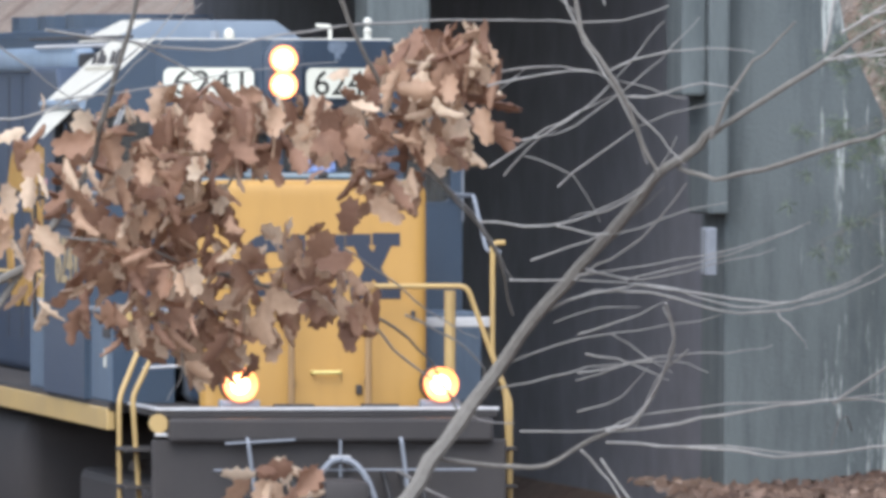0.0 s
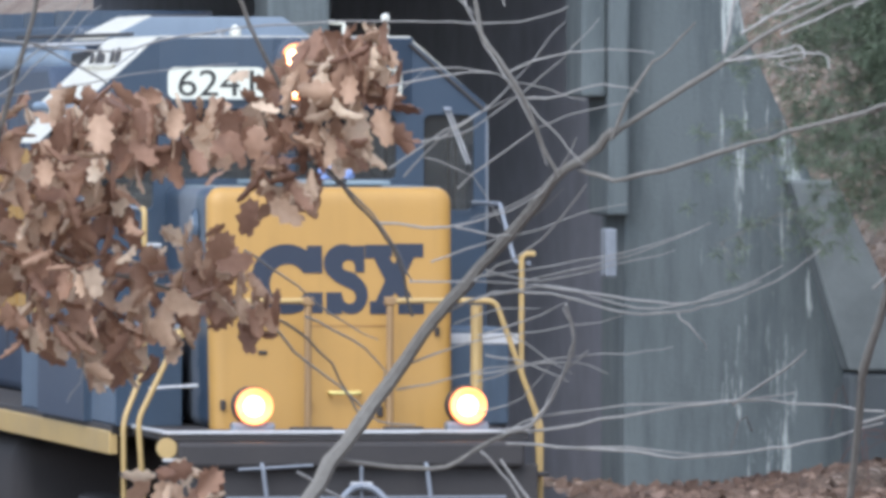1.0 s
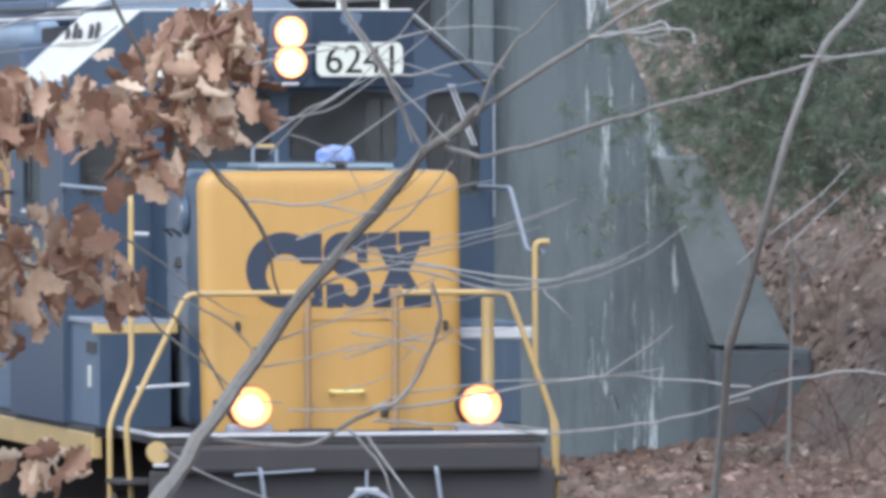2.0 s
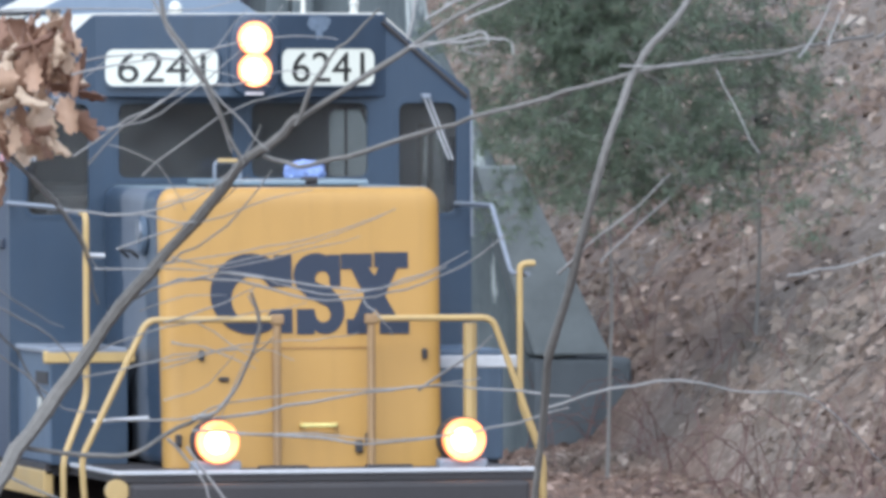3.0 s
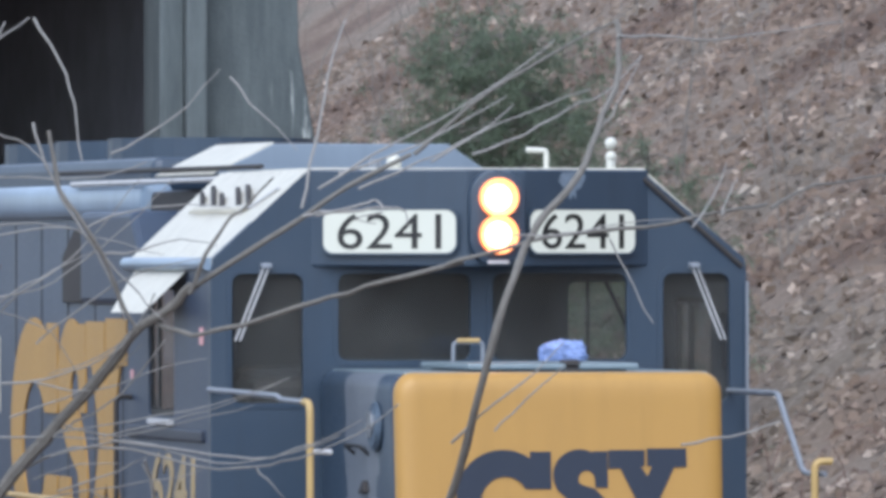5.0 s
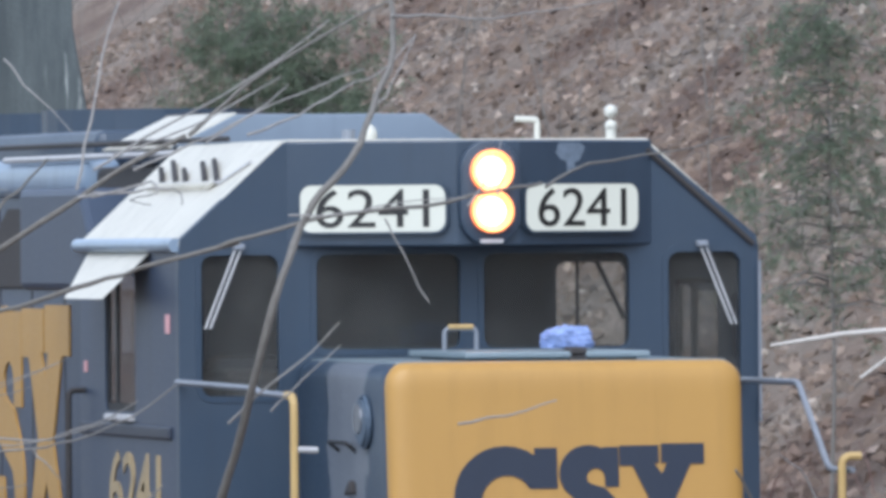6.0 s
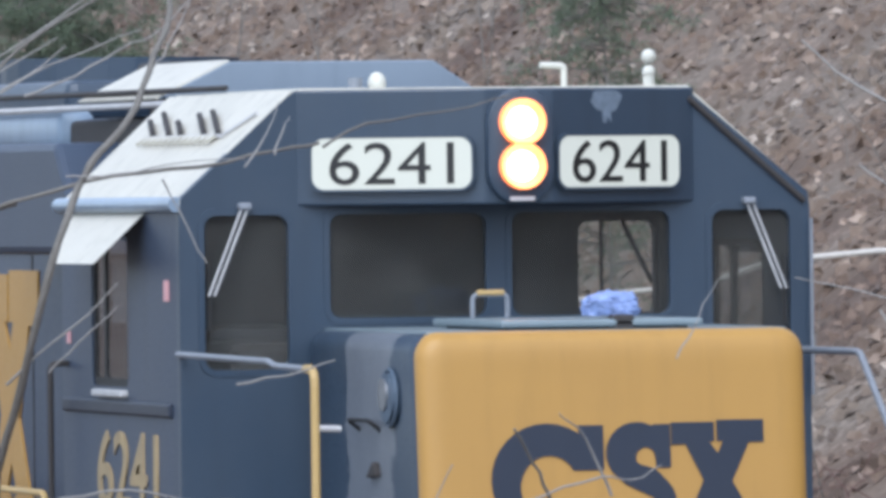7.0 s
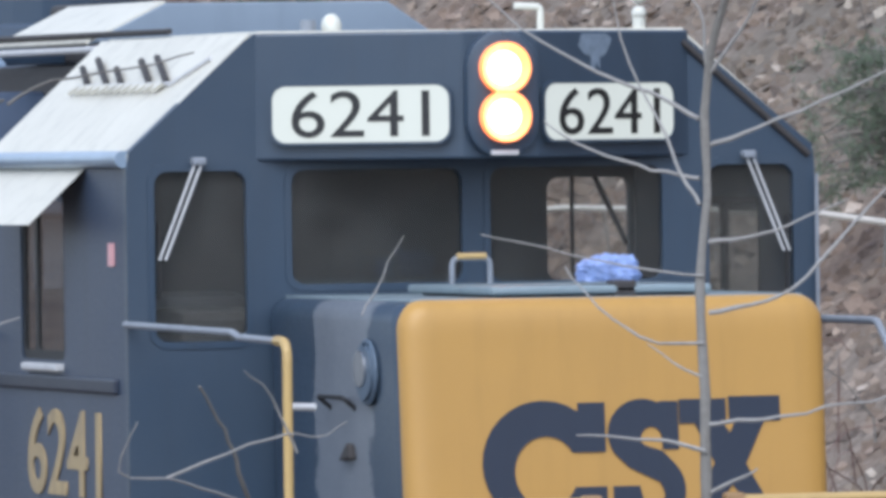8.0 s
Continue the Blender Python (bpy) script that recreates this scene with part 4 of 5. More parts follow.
def tarp_bundle():
    """A crumpled blue plastic sheet tied on the nose."""
    bm = bmesh.new()
    bmesh.ops.create_icosphere(bm, subdivisions=5, radius=1.0)
    for v in bm.verts:
        c = v.co.copy()
        k = (abs(c.x) ** 4 + abs(c.y) ** 4 + abs(c.z) ** 4) ** 0.25
        c /= k ** 0.7
        n = noise.noise(c * 1.6) * 0.16 + abs(noise.noise(c * 4.0 + Vector((3, 1, 2)))) * 0.16 - abs(noise.noise(c * 8.0)) * 0.10
        c *= 0.95 + n
        v.co = Vector((c.x * 0.135, c.y * 0.10, max(c.z, -0.5) * 0.075))
    ob = part("crumpled_tarp", bm, TARP, None, "", True)
    return tagged(ob, "crumpled bright blue plastic sheet on the nose hatch", "tarp")


tarp = tarp_bundle()


# ---- the wooded bank behind ----
def fallen_leaves():
    """Dry leaves over the bank, curled a little, lying at all angles."""
    rng = np.random.default_rng(5)
    verts, faces = [], []
    while len(faces) < 2 * 80000:
        y = rng.uniform(38, 150)
        x = rng.uniform(6.2, 42) if rng.random() < 0.88 else rng.uniform(8.6, 11.2)
        b = math.degrees(math.atan2(x - EYE[0], y))
        if not 11.0 < b < 21.5:
            continue
        z = ground_height(x, y)
        s = rng.uniform(0.040, 0.086) * (1.3 if rng.random() < 0.15 else 1)
        m = Matrix.Translation((x, y, z + 0.025)) @ Euler((0, -0.5 if x > 10 else -0.2, 0)).to_matrix().to_4x4() @ Matrix.Rotation(rng.normal(0.55, 0.35), 4, "X") @ Matrix.Rotation(rng.normal(0, 0.35), 4, "Y") @ Matrix.Rotation(rng.uniform(0, 6.28), 4, "Z")
        i = len(verts)
        c = rng.uniform(-0.5, 0.5) * s
        verts += [m @ Vector(p) for p in ((-s * 1.1, 0, 0), (-0.1 * s, -s * 0.85, c), (s * 1.1, 0, 0), (0.15 * s, s * 0.85, c))]
        faces += [(i, i + 1, i + 2), (i, i + 2, i + 3)]
    me = bpy.data.meshes.new("fallen_leaves")
    me.from_pydata([tuple(v) for v in verts], [], faces)
    me.materials.append(FALLEN)
    tagged(new("fallen_leaves", me), "dry brown fallen leaves covering the bank", "leaves", kind="stuff")


def brush():
    """Bare thin stems on the bank."""
    rng = np.random.default_rng(11)
    bm = bmesh.new()
    for k in range(330):
        y = rng.uniform(62, 118) if k < 110 else rng.uniform(104, 160)
        x = rng.uniform(10.5, 26) if k < 110 else rng.uniform(9.5, 36)
        z = ground_height(x, y) - 0.05
        h = rng.uniform(0.8, 3.6) * (0.8 if k < 110 else 1.6)
        lx, ly = rng.normal(0, 0.42) * h, rng.normal(0, 0.2) * h
        r = rng.uniform(0.005, 0.013)
        pts = [(x + lx * u * u + rng.normal(0, 0.03), y + ly * u * u, z + h * u) for u in (0, 0.3, 0.6, 1.0)]
        tube(pts, [r, 0.85 * r, 0.6 * r, 0.25 * r], 4, bm, False)
        for _ in range(3):
            u = rng.uniform(0.35, 0.9)
            bx, bz = x + lx * u * u, z + h * u
            tube([(bx, y + ly * u * u, bz), (bx + rng.normal(0, 0.3) * h * 0.4, y, bz + rng.uniform(0.1, 0.4) * h)], [0.4 * r, 0.2 * r], 3, bm, False)
    tagged(part("brush", bm, BARK), "bare grey brush stems on the bank", "brush", kind="stuff")


def evergreen(name, x, y, z0, height, spread_, sprays, label, seed):
    """A young soft pine: trunk, drooping limbs with side twigs, and long needles set along the twigs in tufts."""
    rng = np.random.default_rng(seed)
    tree = Empty_thing(name, label, "evergreen tree", "evergreens on the bank")
    g = ground_height(x, y)
    part("trunk", tube([(x, y, g - 0.1), (x + 0.05, y, g + 0.5 * height), (x, y, z0 + height)], [0.022, 0.016, 0.006], 8), BARK, tree)
    stems = bmesh.new()
    tufts = []
    for k in range(90):
        u = rng.uniform(0.0, 0.98)
        z = z0 + u * height
        a = rng.uniform(0, 6.283)
        reach_ = spread_ * (1.15 - 0.7 * u) * rng.uniform(0.5, 1.2)
        way = Vector((math.cos(a), 0.8 * math.sin(a), 0))
        line = [Vector((x, y, z)) + way * reach_ * t + Vector((0, 0, (0.25 * t - 0.42 * t * t) * reach_)) for t in (0, 0.35, 0.7, 1.0)]
        tube(line, [0.014, 0.010, 0.006, 0.003], 4, stems, False)
        for _ in range(sprays // 90):
            t = rng.uniform(0.15, 1.0)
            i = min(int(t * 3), 2)
            p = line[i].lerp(line[i + 1], t * 3 - i)
            off = Vector((rng.normal(0, 0.28), rng.normal(0, 0.28), rng.normal(-0.03, 0.17))) * (0.4 + 0.5 * spread_ * (1 - 0.5 * t))
            if 0.15 < off.length < 0.4:
                tube([p, p + off], [0.004, 0.002], 3, stems, False)
            tufts.append(p + off)
    part("branch_mass", stems, BARK, tree)["kind"] = "stuff"
    # each tuft is a brush of fine needles
    n = 26
    c = np.repeat(np.array([tuple(p) for p in tufts]), n, 0)
    d = rng.normal(0, 1, (len(c), 3))
    d /= np.linalg.norm(d, axis=1, keepdims=True)
    c = c + d * rng.uniform(0.0, 0.07, (len(c), 1))
    w = np.cross(d, rng.normal(0, 1, (len(c), 3)))
    w *= 0.0065 / np.linalg.norm(w, axis=1, keepdims=True)
    d = d * rng.uniform(0.06, 0.11, (len(c), 1)) - np.array((0, 0, 0.02))
    verts = np.stack([c - w, c + w, c + d], 1).reshape(-1, 3)
    me = bpy.data.meshes.new("crown")
    me.from_pydata(verts.tolist(), [], np.arange(len(verts)).reshape(-1, 3).tolist())
    me.materials.append(GREEN)
    crown = new("crown", me)
    crown.parent = tree
    crown["kind"] = "stuff"


def brambles():
    """Arching red-brown canes, tangled along the ditch at the foot of the bank."""
    rng = np.random.default_rng(17)
    bm = bmesh.new()
    for k in range(420):
        y, x = rng.uniform(60, 108), rng.normal(10.6, 0.75)
        z = ground_height(x, y) - 0.03
        a, h, far = rng.uniform(0, 6.283), rng.uniform(0.25, 0.95), rng.uniform(0.3, 1.3)
        pts = [(x + far * u * math.cos(a), y + far * u * math.sin(a), z + h * 4 * u * (1 - 0.85 * u) * 0.8) for u in (0, 0.25, 0.5, 0.75, 1.0)]
        tube(pts, [0.008, 0.007, 0.006, 0.005, 0.003], 3, bm, False)
    tagged(part("brambles", bm, CANE), "tangled red-brown bramble canes in the ditch", "brambles", kind="stuff")


def leaning_stem():
    """A pale dead stem that leans across the foot of the bank."""
    st = Empty_thing("leaning_stem", "pale dead stem leaning over the leafy bank", "dead tree")
    part("trunk", tube([(14.2, 74.3, 3.0), (13.4, 74.2, 3.4), (12.5, 74, 3.52), (11.6, 74, 3.54), (10.6, 74, 3.57), (9.75, 74, 3.5), (9.2, 74, 3.33), (8.55, 74, 3.28), (8.0, 74, 3.2)],
         [0.03, 0.028, 0.026, 0.024, 0.024, 0.024, 0.022, 0.02, 0.012], 8), PALEBARK, st, "", True)
    part("twig", tube([(8.7, 74, 2.95), (8.95, 74, 3.12), (9.25, 74, 3.33)], [0.012, 0.014, 0.016], 6), PALEBARK, st)


fallen_leaves()
brush()
brambles()
leaning_stem()
evergreen("evergreen_tree", 9.75, 97.5, 3.0, 3.3, 1.85, 2700, "soft green young pine beside the pier", 3)
evergreen("evergreen_tree", 11.5, 98.5, 3.2, 1.9, 1.3, 360, "spreading thin young pine on the leafy bank", 12)
evergreen("evergreen_tree", 11.4, 84.0, 3.4, 2.7, 1.1, 360, "sparse grey-green young pine on the bank", 6)
evergreen("evergreen_tree", 13.9, 76.0, 3.6, 1.2, 0.8, 180, "low green pine seedling among fallen leaves", 8)

# ---- the trees before the camera ----
YT = 26.0
STANDS = {"bare_tree": 0.0, "young_tree": -0.8, "sapling": 1.0, "briar": 0.5, "oak_tree": 0.9}  # how far behind YT each one stands


def reach(tree, x, z):
    """Branches wind towards the track and away from it; their spread widens with their distance."""
    y = YT + STANDS[tree.name] + 0.38 * math.sin(2.1 * x + 0.4) + 0.30 * math.sin(2.7 * z + 0.8 * x)
    k = y / YT
    return Vector((EYE[0] + (x - EYE[0]) * k, y, EYE[2] + (z - EYE[2]) * k)), k


def limb(tree, name, r0, r1, line):
    """A crooked branch along a few points in the tree's plane, thinning towards its end."""
    rng = random.Random(round(1000 * line[0][0] + 77 * line[-1][1]))
    n = len(line)
    girth = 1.4 if tree is sapling_tree else 1.0
    pts = [reach(tree, x, z)[0] + Vector((0, rng.uniform(-0.02, 0.02), 0)) for x, z in line]
    fine = []
    for k in range(n - 1):
        p0, p1, p2, p3 = pts[max(k - 1, 0)], pts[k], pts[k + 1], pts[min(k + 2, n - 1)]
        for j in range(3):
            u = j / 3
            q = 0.5 * (2 * p1 + (p2 - p0) * u + (2 * p0 - 5 * p1 + 4 * p2 - p3) * u * u + (3 * p1 - p0 - 3 * p2 + p3) * u ** 3)
            fine.append(q + Vector((rng.gauss(0, 1), 0, rng.gauss(0, 1))) * 0.0025 * (j > 0))
    fine.append(pts[-1])
    m = len(fine) - 1
    radii = [girth * (r0 + ((0.7 if name == "twig" else 1.0) * r1 - r0) * k / m) * rng.uniform(0.9, 1.12) for k in range(m + 1)]
    part(name, tube(fine, radii, 7), TWIG if name in ("twig", "cane") else BARK, tree, "", True)


bare_tree = Empty_thing("bare_tree", "slanting grey bare tree with forking twigs", "tree")
young_tree = Empty_thing("young_tree", "thin bare dead stem hung up with its tip down", "dead tree")
sapling_tree = Empty_thing("sapling", "upright grey sapling with side twigs", "sapling")
briar_tree = Empty_thing("briar", "pale bare briar canes", "briar")
oak_tree = Empty_thing("oak_tree", "oak with dry brown leaves still hanging", "oak tree")
limb(bare_tree, "trunk", 0.034, 0.022, [(-9.23, 2.0), (-9.05, 2.60), (-8.90, 2.85), (-8.79, 3.01)])
limb(young_tree, "trunk", 0.004, 0.0115, [(-7.46, 1.4), (-7.42, 2.59), (-7.37, 2.95), (-7.33, 3.34)])
limb(sapling_tree, "trunk", 0.014, 0.011, [(-4.52, -0.5), (-4.53, 1.2), (-4.54, 2.45), (-4.54, 3.05)])
limb(briar_tree, "cane", 0.008, 0.0066, [(-5.95, 0.2), (-5.85, 1.6), (-5.78, 2.6), (-5.76, 3.08)])
limb(oak_tree, "trunk", 0.11, 0.07, [(-10.55, 1.6), (-10.45, 3.4), (-10.42, 5.2), (-10.5, 7.0)])
limb(oak_tree, "bough", 0.05, 0.02, [(-10.42, 4.9), (-9.6, 5.3), (-8.7, 5.25), (-7.9, 5.4)])
limb(oak_tree, "bough", 0.03, 0.008, [(-10.42, 3.2), (-10.1, 3.45), (-9.9, 3.55), (-9.75, 3.62)])
limb(oak_tree, "bough", 0.014, 0.007, [(-9.0, 5.28), (-8.95, 4.9), (-8.93, 4.6), (-8.95, 4.31)])
limb(bare_tree, "limb", 0.022, 0.011, [(-8.79, 3.01), (-8.70, 3.15), (-8.58, 3.31), (-8.46, 3.48), (-8.34, 3.61), (-8.22, 3.74), (-8.12, 3.86), (-8.05, 3.90), (-7.99, 3.96)])
limb(bare_tree, "limb", 0.0066, 0.0022, [(-8.00, 3.94), (-7.96, 4.04), (-7.90, 4.12), (-7.84, 4.17), (-7.78, 4.24)])
limb(bare_tree, "limb", 0.0081, 0.0059, [(-8.00, 3.94), (-7.85, 4.04), (-7.69, 4.14), (-7.57, 4.22), (-7.41, 4.30)])
limb(bare_tree, "limb", 0.0059, 0.0029, [(-7.40, 4.30), (-7.31, 4.38), (-7.16, 4.49), (-6.98, 4.59), (-6.86, 4.65)])
limb(bare_tree, "twig", 0.0044, 0.0029, [(-7.70, 4.14), (-7.62, 4.15), (-7.52, 4.16), (-7.46, 4.16), (-7.42, 4.15), (-7.42, 4.12)])
limb(bare_tree, "twig", 0.0044, 0.0029, [(-7.70, 4.16), (-7.66, 4.34), (-7.63, 4.50), (-7.58, 4.65)])
limb(bare_tree, "limb", 0.0066, 0.0059, [(-8.08, 3.86), (-7.99, 3.83), (-7.90, 3.85), (-7.75, 3.89), (-7.62, 3.93), (-7.48, 3.97), (-7.27, 4.02)])
limb(bare_tree, "limb", 0.0059, 0.0044, [(-7.32, 4.01), (-7.24, 4.035), (-7.01, 4.09), (-6.78, 4.11), (-6.58, 4.15), (-6.45, 4.17)])
limb(bare_tree, "limb", 0.0044, 0.0022, [(-6.44, 4.16), (-6.33, 4.22), (-6.11, 4.25), (-5.94, 4.29)])
limb(bare_tree, "limb", 0.0059, 0.0051, [(-8.37, 4.36), (-8.34, 4.21), (-8.28, 4.12), (-8.23, 4.04), (-8.18, 3.92), (-8.14, 3.84)])
limb(bare_tree, "twig", 0.0037, 0.0015, [(-8.23, 4.04), (-8.13, 4.05), (-8.02, 4.08), (-7.93, 4.06)])
limb(bare_tree, "twig", 0.0037, 0.0022, [(-8.27, 4.09), (-8.21, 4.02), (-8.13, 3.94), (-8.07, 3.87)])
limb(bare_tree, "twig", 0.0029, 0.0015, [(-8.14, 3.86), (-8.18, 3.81), (-8.27, 3.76), (-8.37, 3.73)])
limb(bare_tree, "twig", 0.0029, 0.0015, [(-8.54, 3.84), (-8.45, 3.94), (-8.34, 4.01), (-8.26, 4.08), (-8.18, 4.17), (-8.12, 4.24)])
limb(bare_tree, "twig", 0.0037, 0.0029, [(-8.36, 3.57), (-8.30, 3.61), (-8.18, 3.68), (-8.06, 3.82)])
limb(bare_tree, "twig", 0.0044, 0.0029, [(-8.45, 3.48), (-8.33, 3.53), (-8.27, 3.54), (-8.19, 3.54), (-8.08, 3.52), (-7.97, 3.49), (-7.82, 3.49), (-7.71, 3.51), (-7.56, 3.57), (-7.44, 3.65)])
limb(bare_tree, "twig", 0.0029, 0.0015, [(-7.82, 3.49), (-7.78, 3.44), (-7.74, 3.39)])
limb(bare_tree, "twig", 0.0066, 0.0037, [(-8.27, 3.18), (-8.21, 3.20), (-8.15, 3.27), (-8.11, 3.36), (-8.10, 3.44), (-8.12, 3.50)])
limb(bare_tree, "twig", 0.0044, 0.0037, [(-8.27, 3.18), (-8.13, 3.19), (-7.96, 3.22), (-7.75, 3.25), (-7.62, 3.26), (-7.47, 3.25), (-7.27, 3.23)])
limb(bare_tree, "twig", 0.0044, 0.0037, [(-8.27, 3.15), (-8.13, 3.14), (-7.94, 3.13), (-7.82, 3.11), (-7.62, 3.13), (-7.48, 3.15), (-7.27, 3.20)])
limb(bare_tree, "twig", 0.0044, 0.0029, [(-7.67, 3.25), (-7.54, 3.34), (-7.48, 3.39)])
limb(bare_tree, "limb", 0.0066, 0.0059, [(-8.71, 3.11), (-8.56, 3.09), (-8.43, 3.09), (-8.34, 3.14), (-8.26, 3.18)])
limb(bare_tree, "twig", 0.0044, 0.0022, [(-8.34, 3.13), (-8.28, 3.07), (-8.24, 3.01), (-8.22, 2.94)])
limb(bare_tree, "twig", 0.0029, 0.0015, [(-8.56, 3.29), (-8.42, 3.32), (-8.27, 3.35), (-8.10, 3.36), (-8.00, 3.33)])
limb(bare_tree, "twig", 0.0029, 0.0015, [(-8.52, 3.36), (-8.34, 3.42), (-8.18, 3.44), (-7.97, 3.48)])
limb(bare_tree, "twig", 0.0029, 0.0015, [(-8.33, 3.60), (-8.18, 3.57), (-8.00, 3.61), (-7.83, 3.65)])
limb(bare_tree, "twig", 0.0037, 0.0029, [(-7.34, 3.20), (-7.16, 3.25), (-6.98, 3.27), (-6.83, 3.24), (-6.65, 3.23), (-6.53, 3.15), (-6.42, 3.03)])
limb(bare_tree, "twig", 0.0029, 0.0022, [(-7.19, 3.58), (-7.10, 3.66), (-7.00, 3.75)])
limb(bare_tree, "twig", 0.0037, 0.0029, [(-6.68, 3.54), (-6.55, 3.56), (-6.42, 3.60)])
limb(bare_tree, "twig", 0.0029, 0.0022, [(-6.88, 4.08), (-6.83, 4.00), (-6.76, 3.86)])
limb(bare_tree, "twig", 0.0037, 0.0022, [(-7.55, 4.21), (-7.39, 4.28), (-7.24, 4.35), (-7.13, 4.43)])
limb(bare_tree, "twig", 0.0037, 0.0022, [(-7.25, 4.30), (-7.11, 4.35), (-6.99, 4.42), (-6.89, 4.46), (-6.79, 4.56)])
limb(young_tree, "limb", 0.0115, 0.0075, [(-7.33, 3.33), (-7.28, 3.47), (-7.22, 3.71), (-7.16, 3.92), (-7.10, 4.06), (-7.05, 4.15), (-6.97, 4.24), (-6.91, 4.36), (-6.85, 4.52), (-6.86, 4.65)])
limb(young_tree, "twig", 0.0037, 0.0022, [(-6.86, 4.61), (-6.73, 4.61), (-6.63, 4.60), (-6.45, 4.62), (-6.24, 4.65)])
limb(young_tree, "twig", 0.0029, 0.0015, [(-6.57, 4.14), (-6.55, 4.21), (-6.53, 4.24)])
limb(young_tree, "twig", 0.0029, 0.0015, [(-6.90, 4.37), (-6.86, 4.43), (-6.79, 4.56)])
limb(sapling_tree, "limb", 0.011, 0.0073, [(-4.53, 3.06), (-4.52, 3.36), (-4.53, 3.66), (-4.51, 3.89), (-4.52, 4.12), (-4.50, 4.28), (-4.44, 4.45)])
limb(sapling_tree, "twig", 0.0051, 0.0029, [(-4.51, 4.21), (-4.41, 4.34), (-4.35, 4.43)])
limb(sapling_tree, "twig", 0.0044, 0.0022, [(-4.51, 4.24), (-4.52, 4.36), (-4.55, 4.43)])
limb(sapling_tree, "twig", 0.0051, 0.0029, [(-4.53, 4.10), (-4.64, 4.16), (-4.75, 4.20), (-4.97, 4.31), (-5.12, 4.43)])
limb(sapling_tree, "twig", 0.0044, 0.0022, [(-4.53, 3.94), (-4.62, 3.96), (-4.75, 3.99), (-4.88, 4.04), (-4.97, 4.10)])
limb(sapling_tree, "twig", 0.0044, 0.0022, [(-4.53, 3.87), (-4.59, 3.96), (-4.63, 4.06), (-4.73, 4.25), (-4.77, 4.42)])
limb(sapling_tree, "twig", 0.0037, 0.0022, [(-4.53, 3.50), (-4.63, 3.50), (-4.71, 3.52), (-4.82, 3.60), (-4.91, 3.71)])
limb(sapling_tree, "twig", 0.0029, 0.0015, [(-4.53, 3.41), (-4.62, 3.45), (-4.68, 3.50)])
limb(sapling_tree, "twig", 0.0029, 0.0015, [(-4.53, 3.68), (-4.75, 3.71), (-4.96, 3.76), (-5.15, 3.80)])
limb(sapling_tree, "twig", 0.0051, 0.0029, [(-4.51, 4.02), (-4.40, 4.06), (-4.30, 4.10), (-4.11, 4.17), (-3.88, 4.27)])
limb(sapling_tree, "twig", 0.0044, 0.0022, [(-4.51, 3.77), (-4.40, 3.78), (-4.28, 3.81), (-4.11, 3.88)])
limb(sapling_tree, "twig", 0.0051, 0.0029, [(-4.51, 3.58), (-4.39, 3.60), (-4.28, 3.64), (-4.15, 3.76), (-4.00, 3.91), (-3.95, 3.97)])
limb(sapling_tree, "twig", 0.0044, 0.0029, [(-4.52, 3.28), (-4.39, 3.29), (-4.28, 3.30), (-4.12, 3.33), (-3.93, 3.36)])
limb(sapling_tree, "twig", 0.0044, 0.0029, [(-4.53, 3.09), (-4.44, 3.13), (-4.38, 3.16)])
limb(sapling_tree, "twig", 0.0044, 0.0022, [(-4.53, 3.21), (-4.63, 3.24), (-4.75, 3.25), (-4.89, 3.26)])
limb(briar_tree, "limb", 0.0066, 0.0037, [(-5.78, 3.06), (-5.82, 3.15), (-5.84, 3.24), (-5.88, 3.32), (-5.93, 3.41)])
limb(briar_tree, "twig", 0.0044, 0.0029, [(-5.75, 3.08), (-5.89, 3.13), (-6.02, 3.17), (-6.15, 3.19), (-6.10, 3.32)])
limb(briar_tree, "twig", 0.0044, 0.0022, [(-6.02, 3.17), (-5.86, 3.23), (-5.70, 3.28), (-5.61, 3.27), (-5.53, 3.31)])
limb(briar_tree, "twig", 0.0044, 0.0022, [(-5.67, 3.23), (-5.73, 3.38), (-5.81, 3.45)])
limb(briar_tree, "twig", 0.0029, 0.0015, [(-5.48, 3.59), (-5.42, 3.69), (-5.36, 3.80)])
limb(oak_tree, "limb", 0.0059, 0.0037, [(-8.98, 4.31), (-8.93, 4.19), (-8.86, 4.05), (-8.79, 3.93), (-8.70, 3.81), (-8.61, 3.71), (-8.56, 3.63), (-8.52, 3.48)])
limb(oak_tree, "twig", 0.0044, 0.0029, [(-9.77, 3.69), (-9.59, 3.67), (-9.46, 3.65), (-9.35, 3.60), (-9.24, 3.59), (-9.11, 3.60)])
limb(oak_tree, "limb", 0.0051, 0.0029, [(-9.35, 3.60), (-9.15, 3.55), (-9.01, 3.52), (-8.89, 3.48), (-8.79, 3.42), (-8.71, 3.32), (-8.65, 3.20)])
limb(oak_tree, "twig", 0.0044, 0.0029, [(-9.20, 3.93), (-9.28, 3.79), (-9.35, 3.67), (-9.36, 3.60), (-9.29, 3.48)])
limb(oak_tree, "twig", 0.0037, 0.0022, [(-8.80, 3.48), (-8.68, 3.42), (-8.59, 3.34), (-8.63, 3.25)])
limb(oak_tree, "twig", 0.0037, 0.0022, [(-9.74, 4.21), (-9.51, 4.18), (-9.30, 4.16), (-9.13, 4.20), (-8.89, 4.23), (-8.71, 4.24), (-8.57, 4.24), (-8.42, 4.24), (-8.24, 4.24), (-8.11, 4.28)])
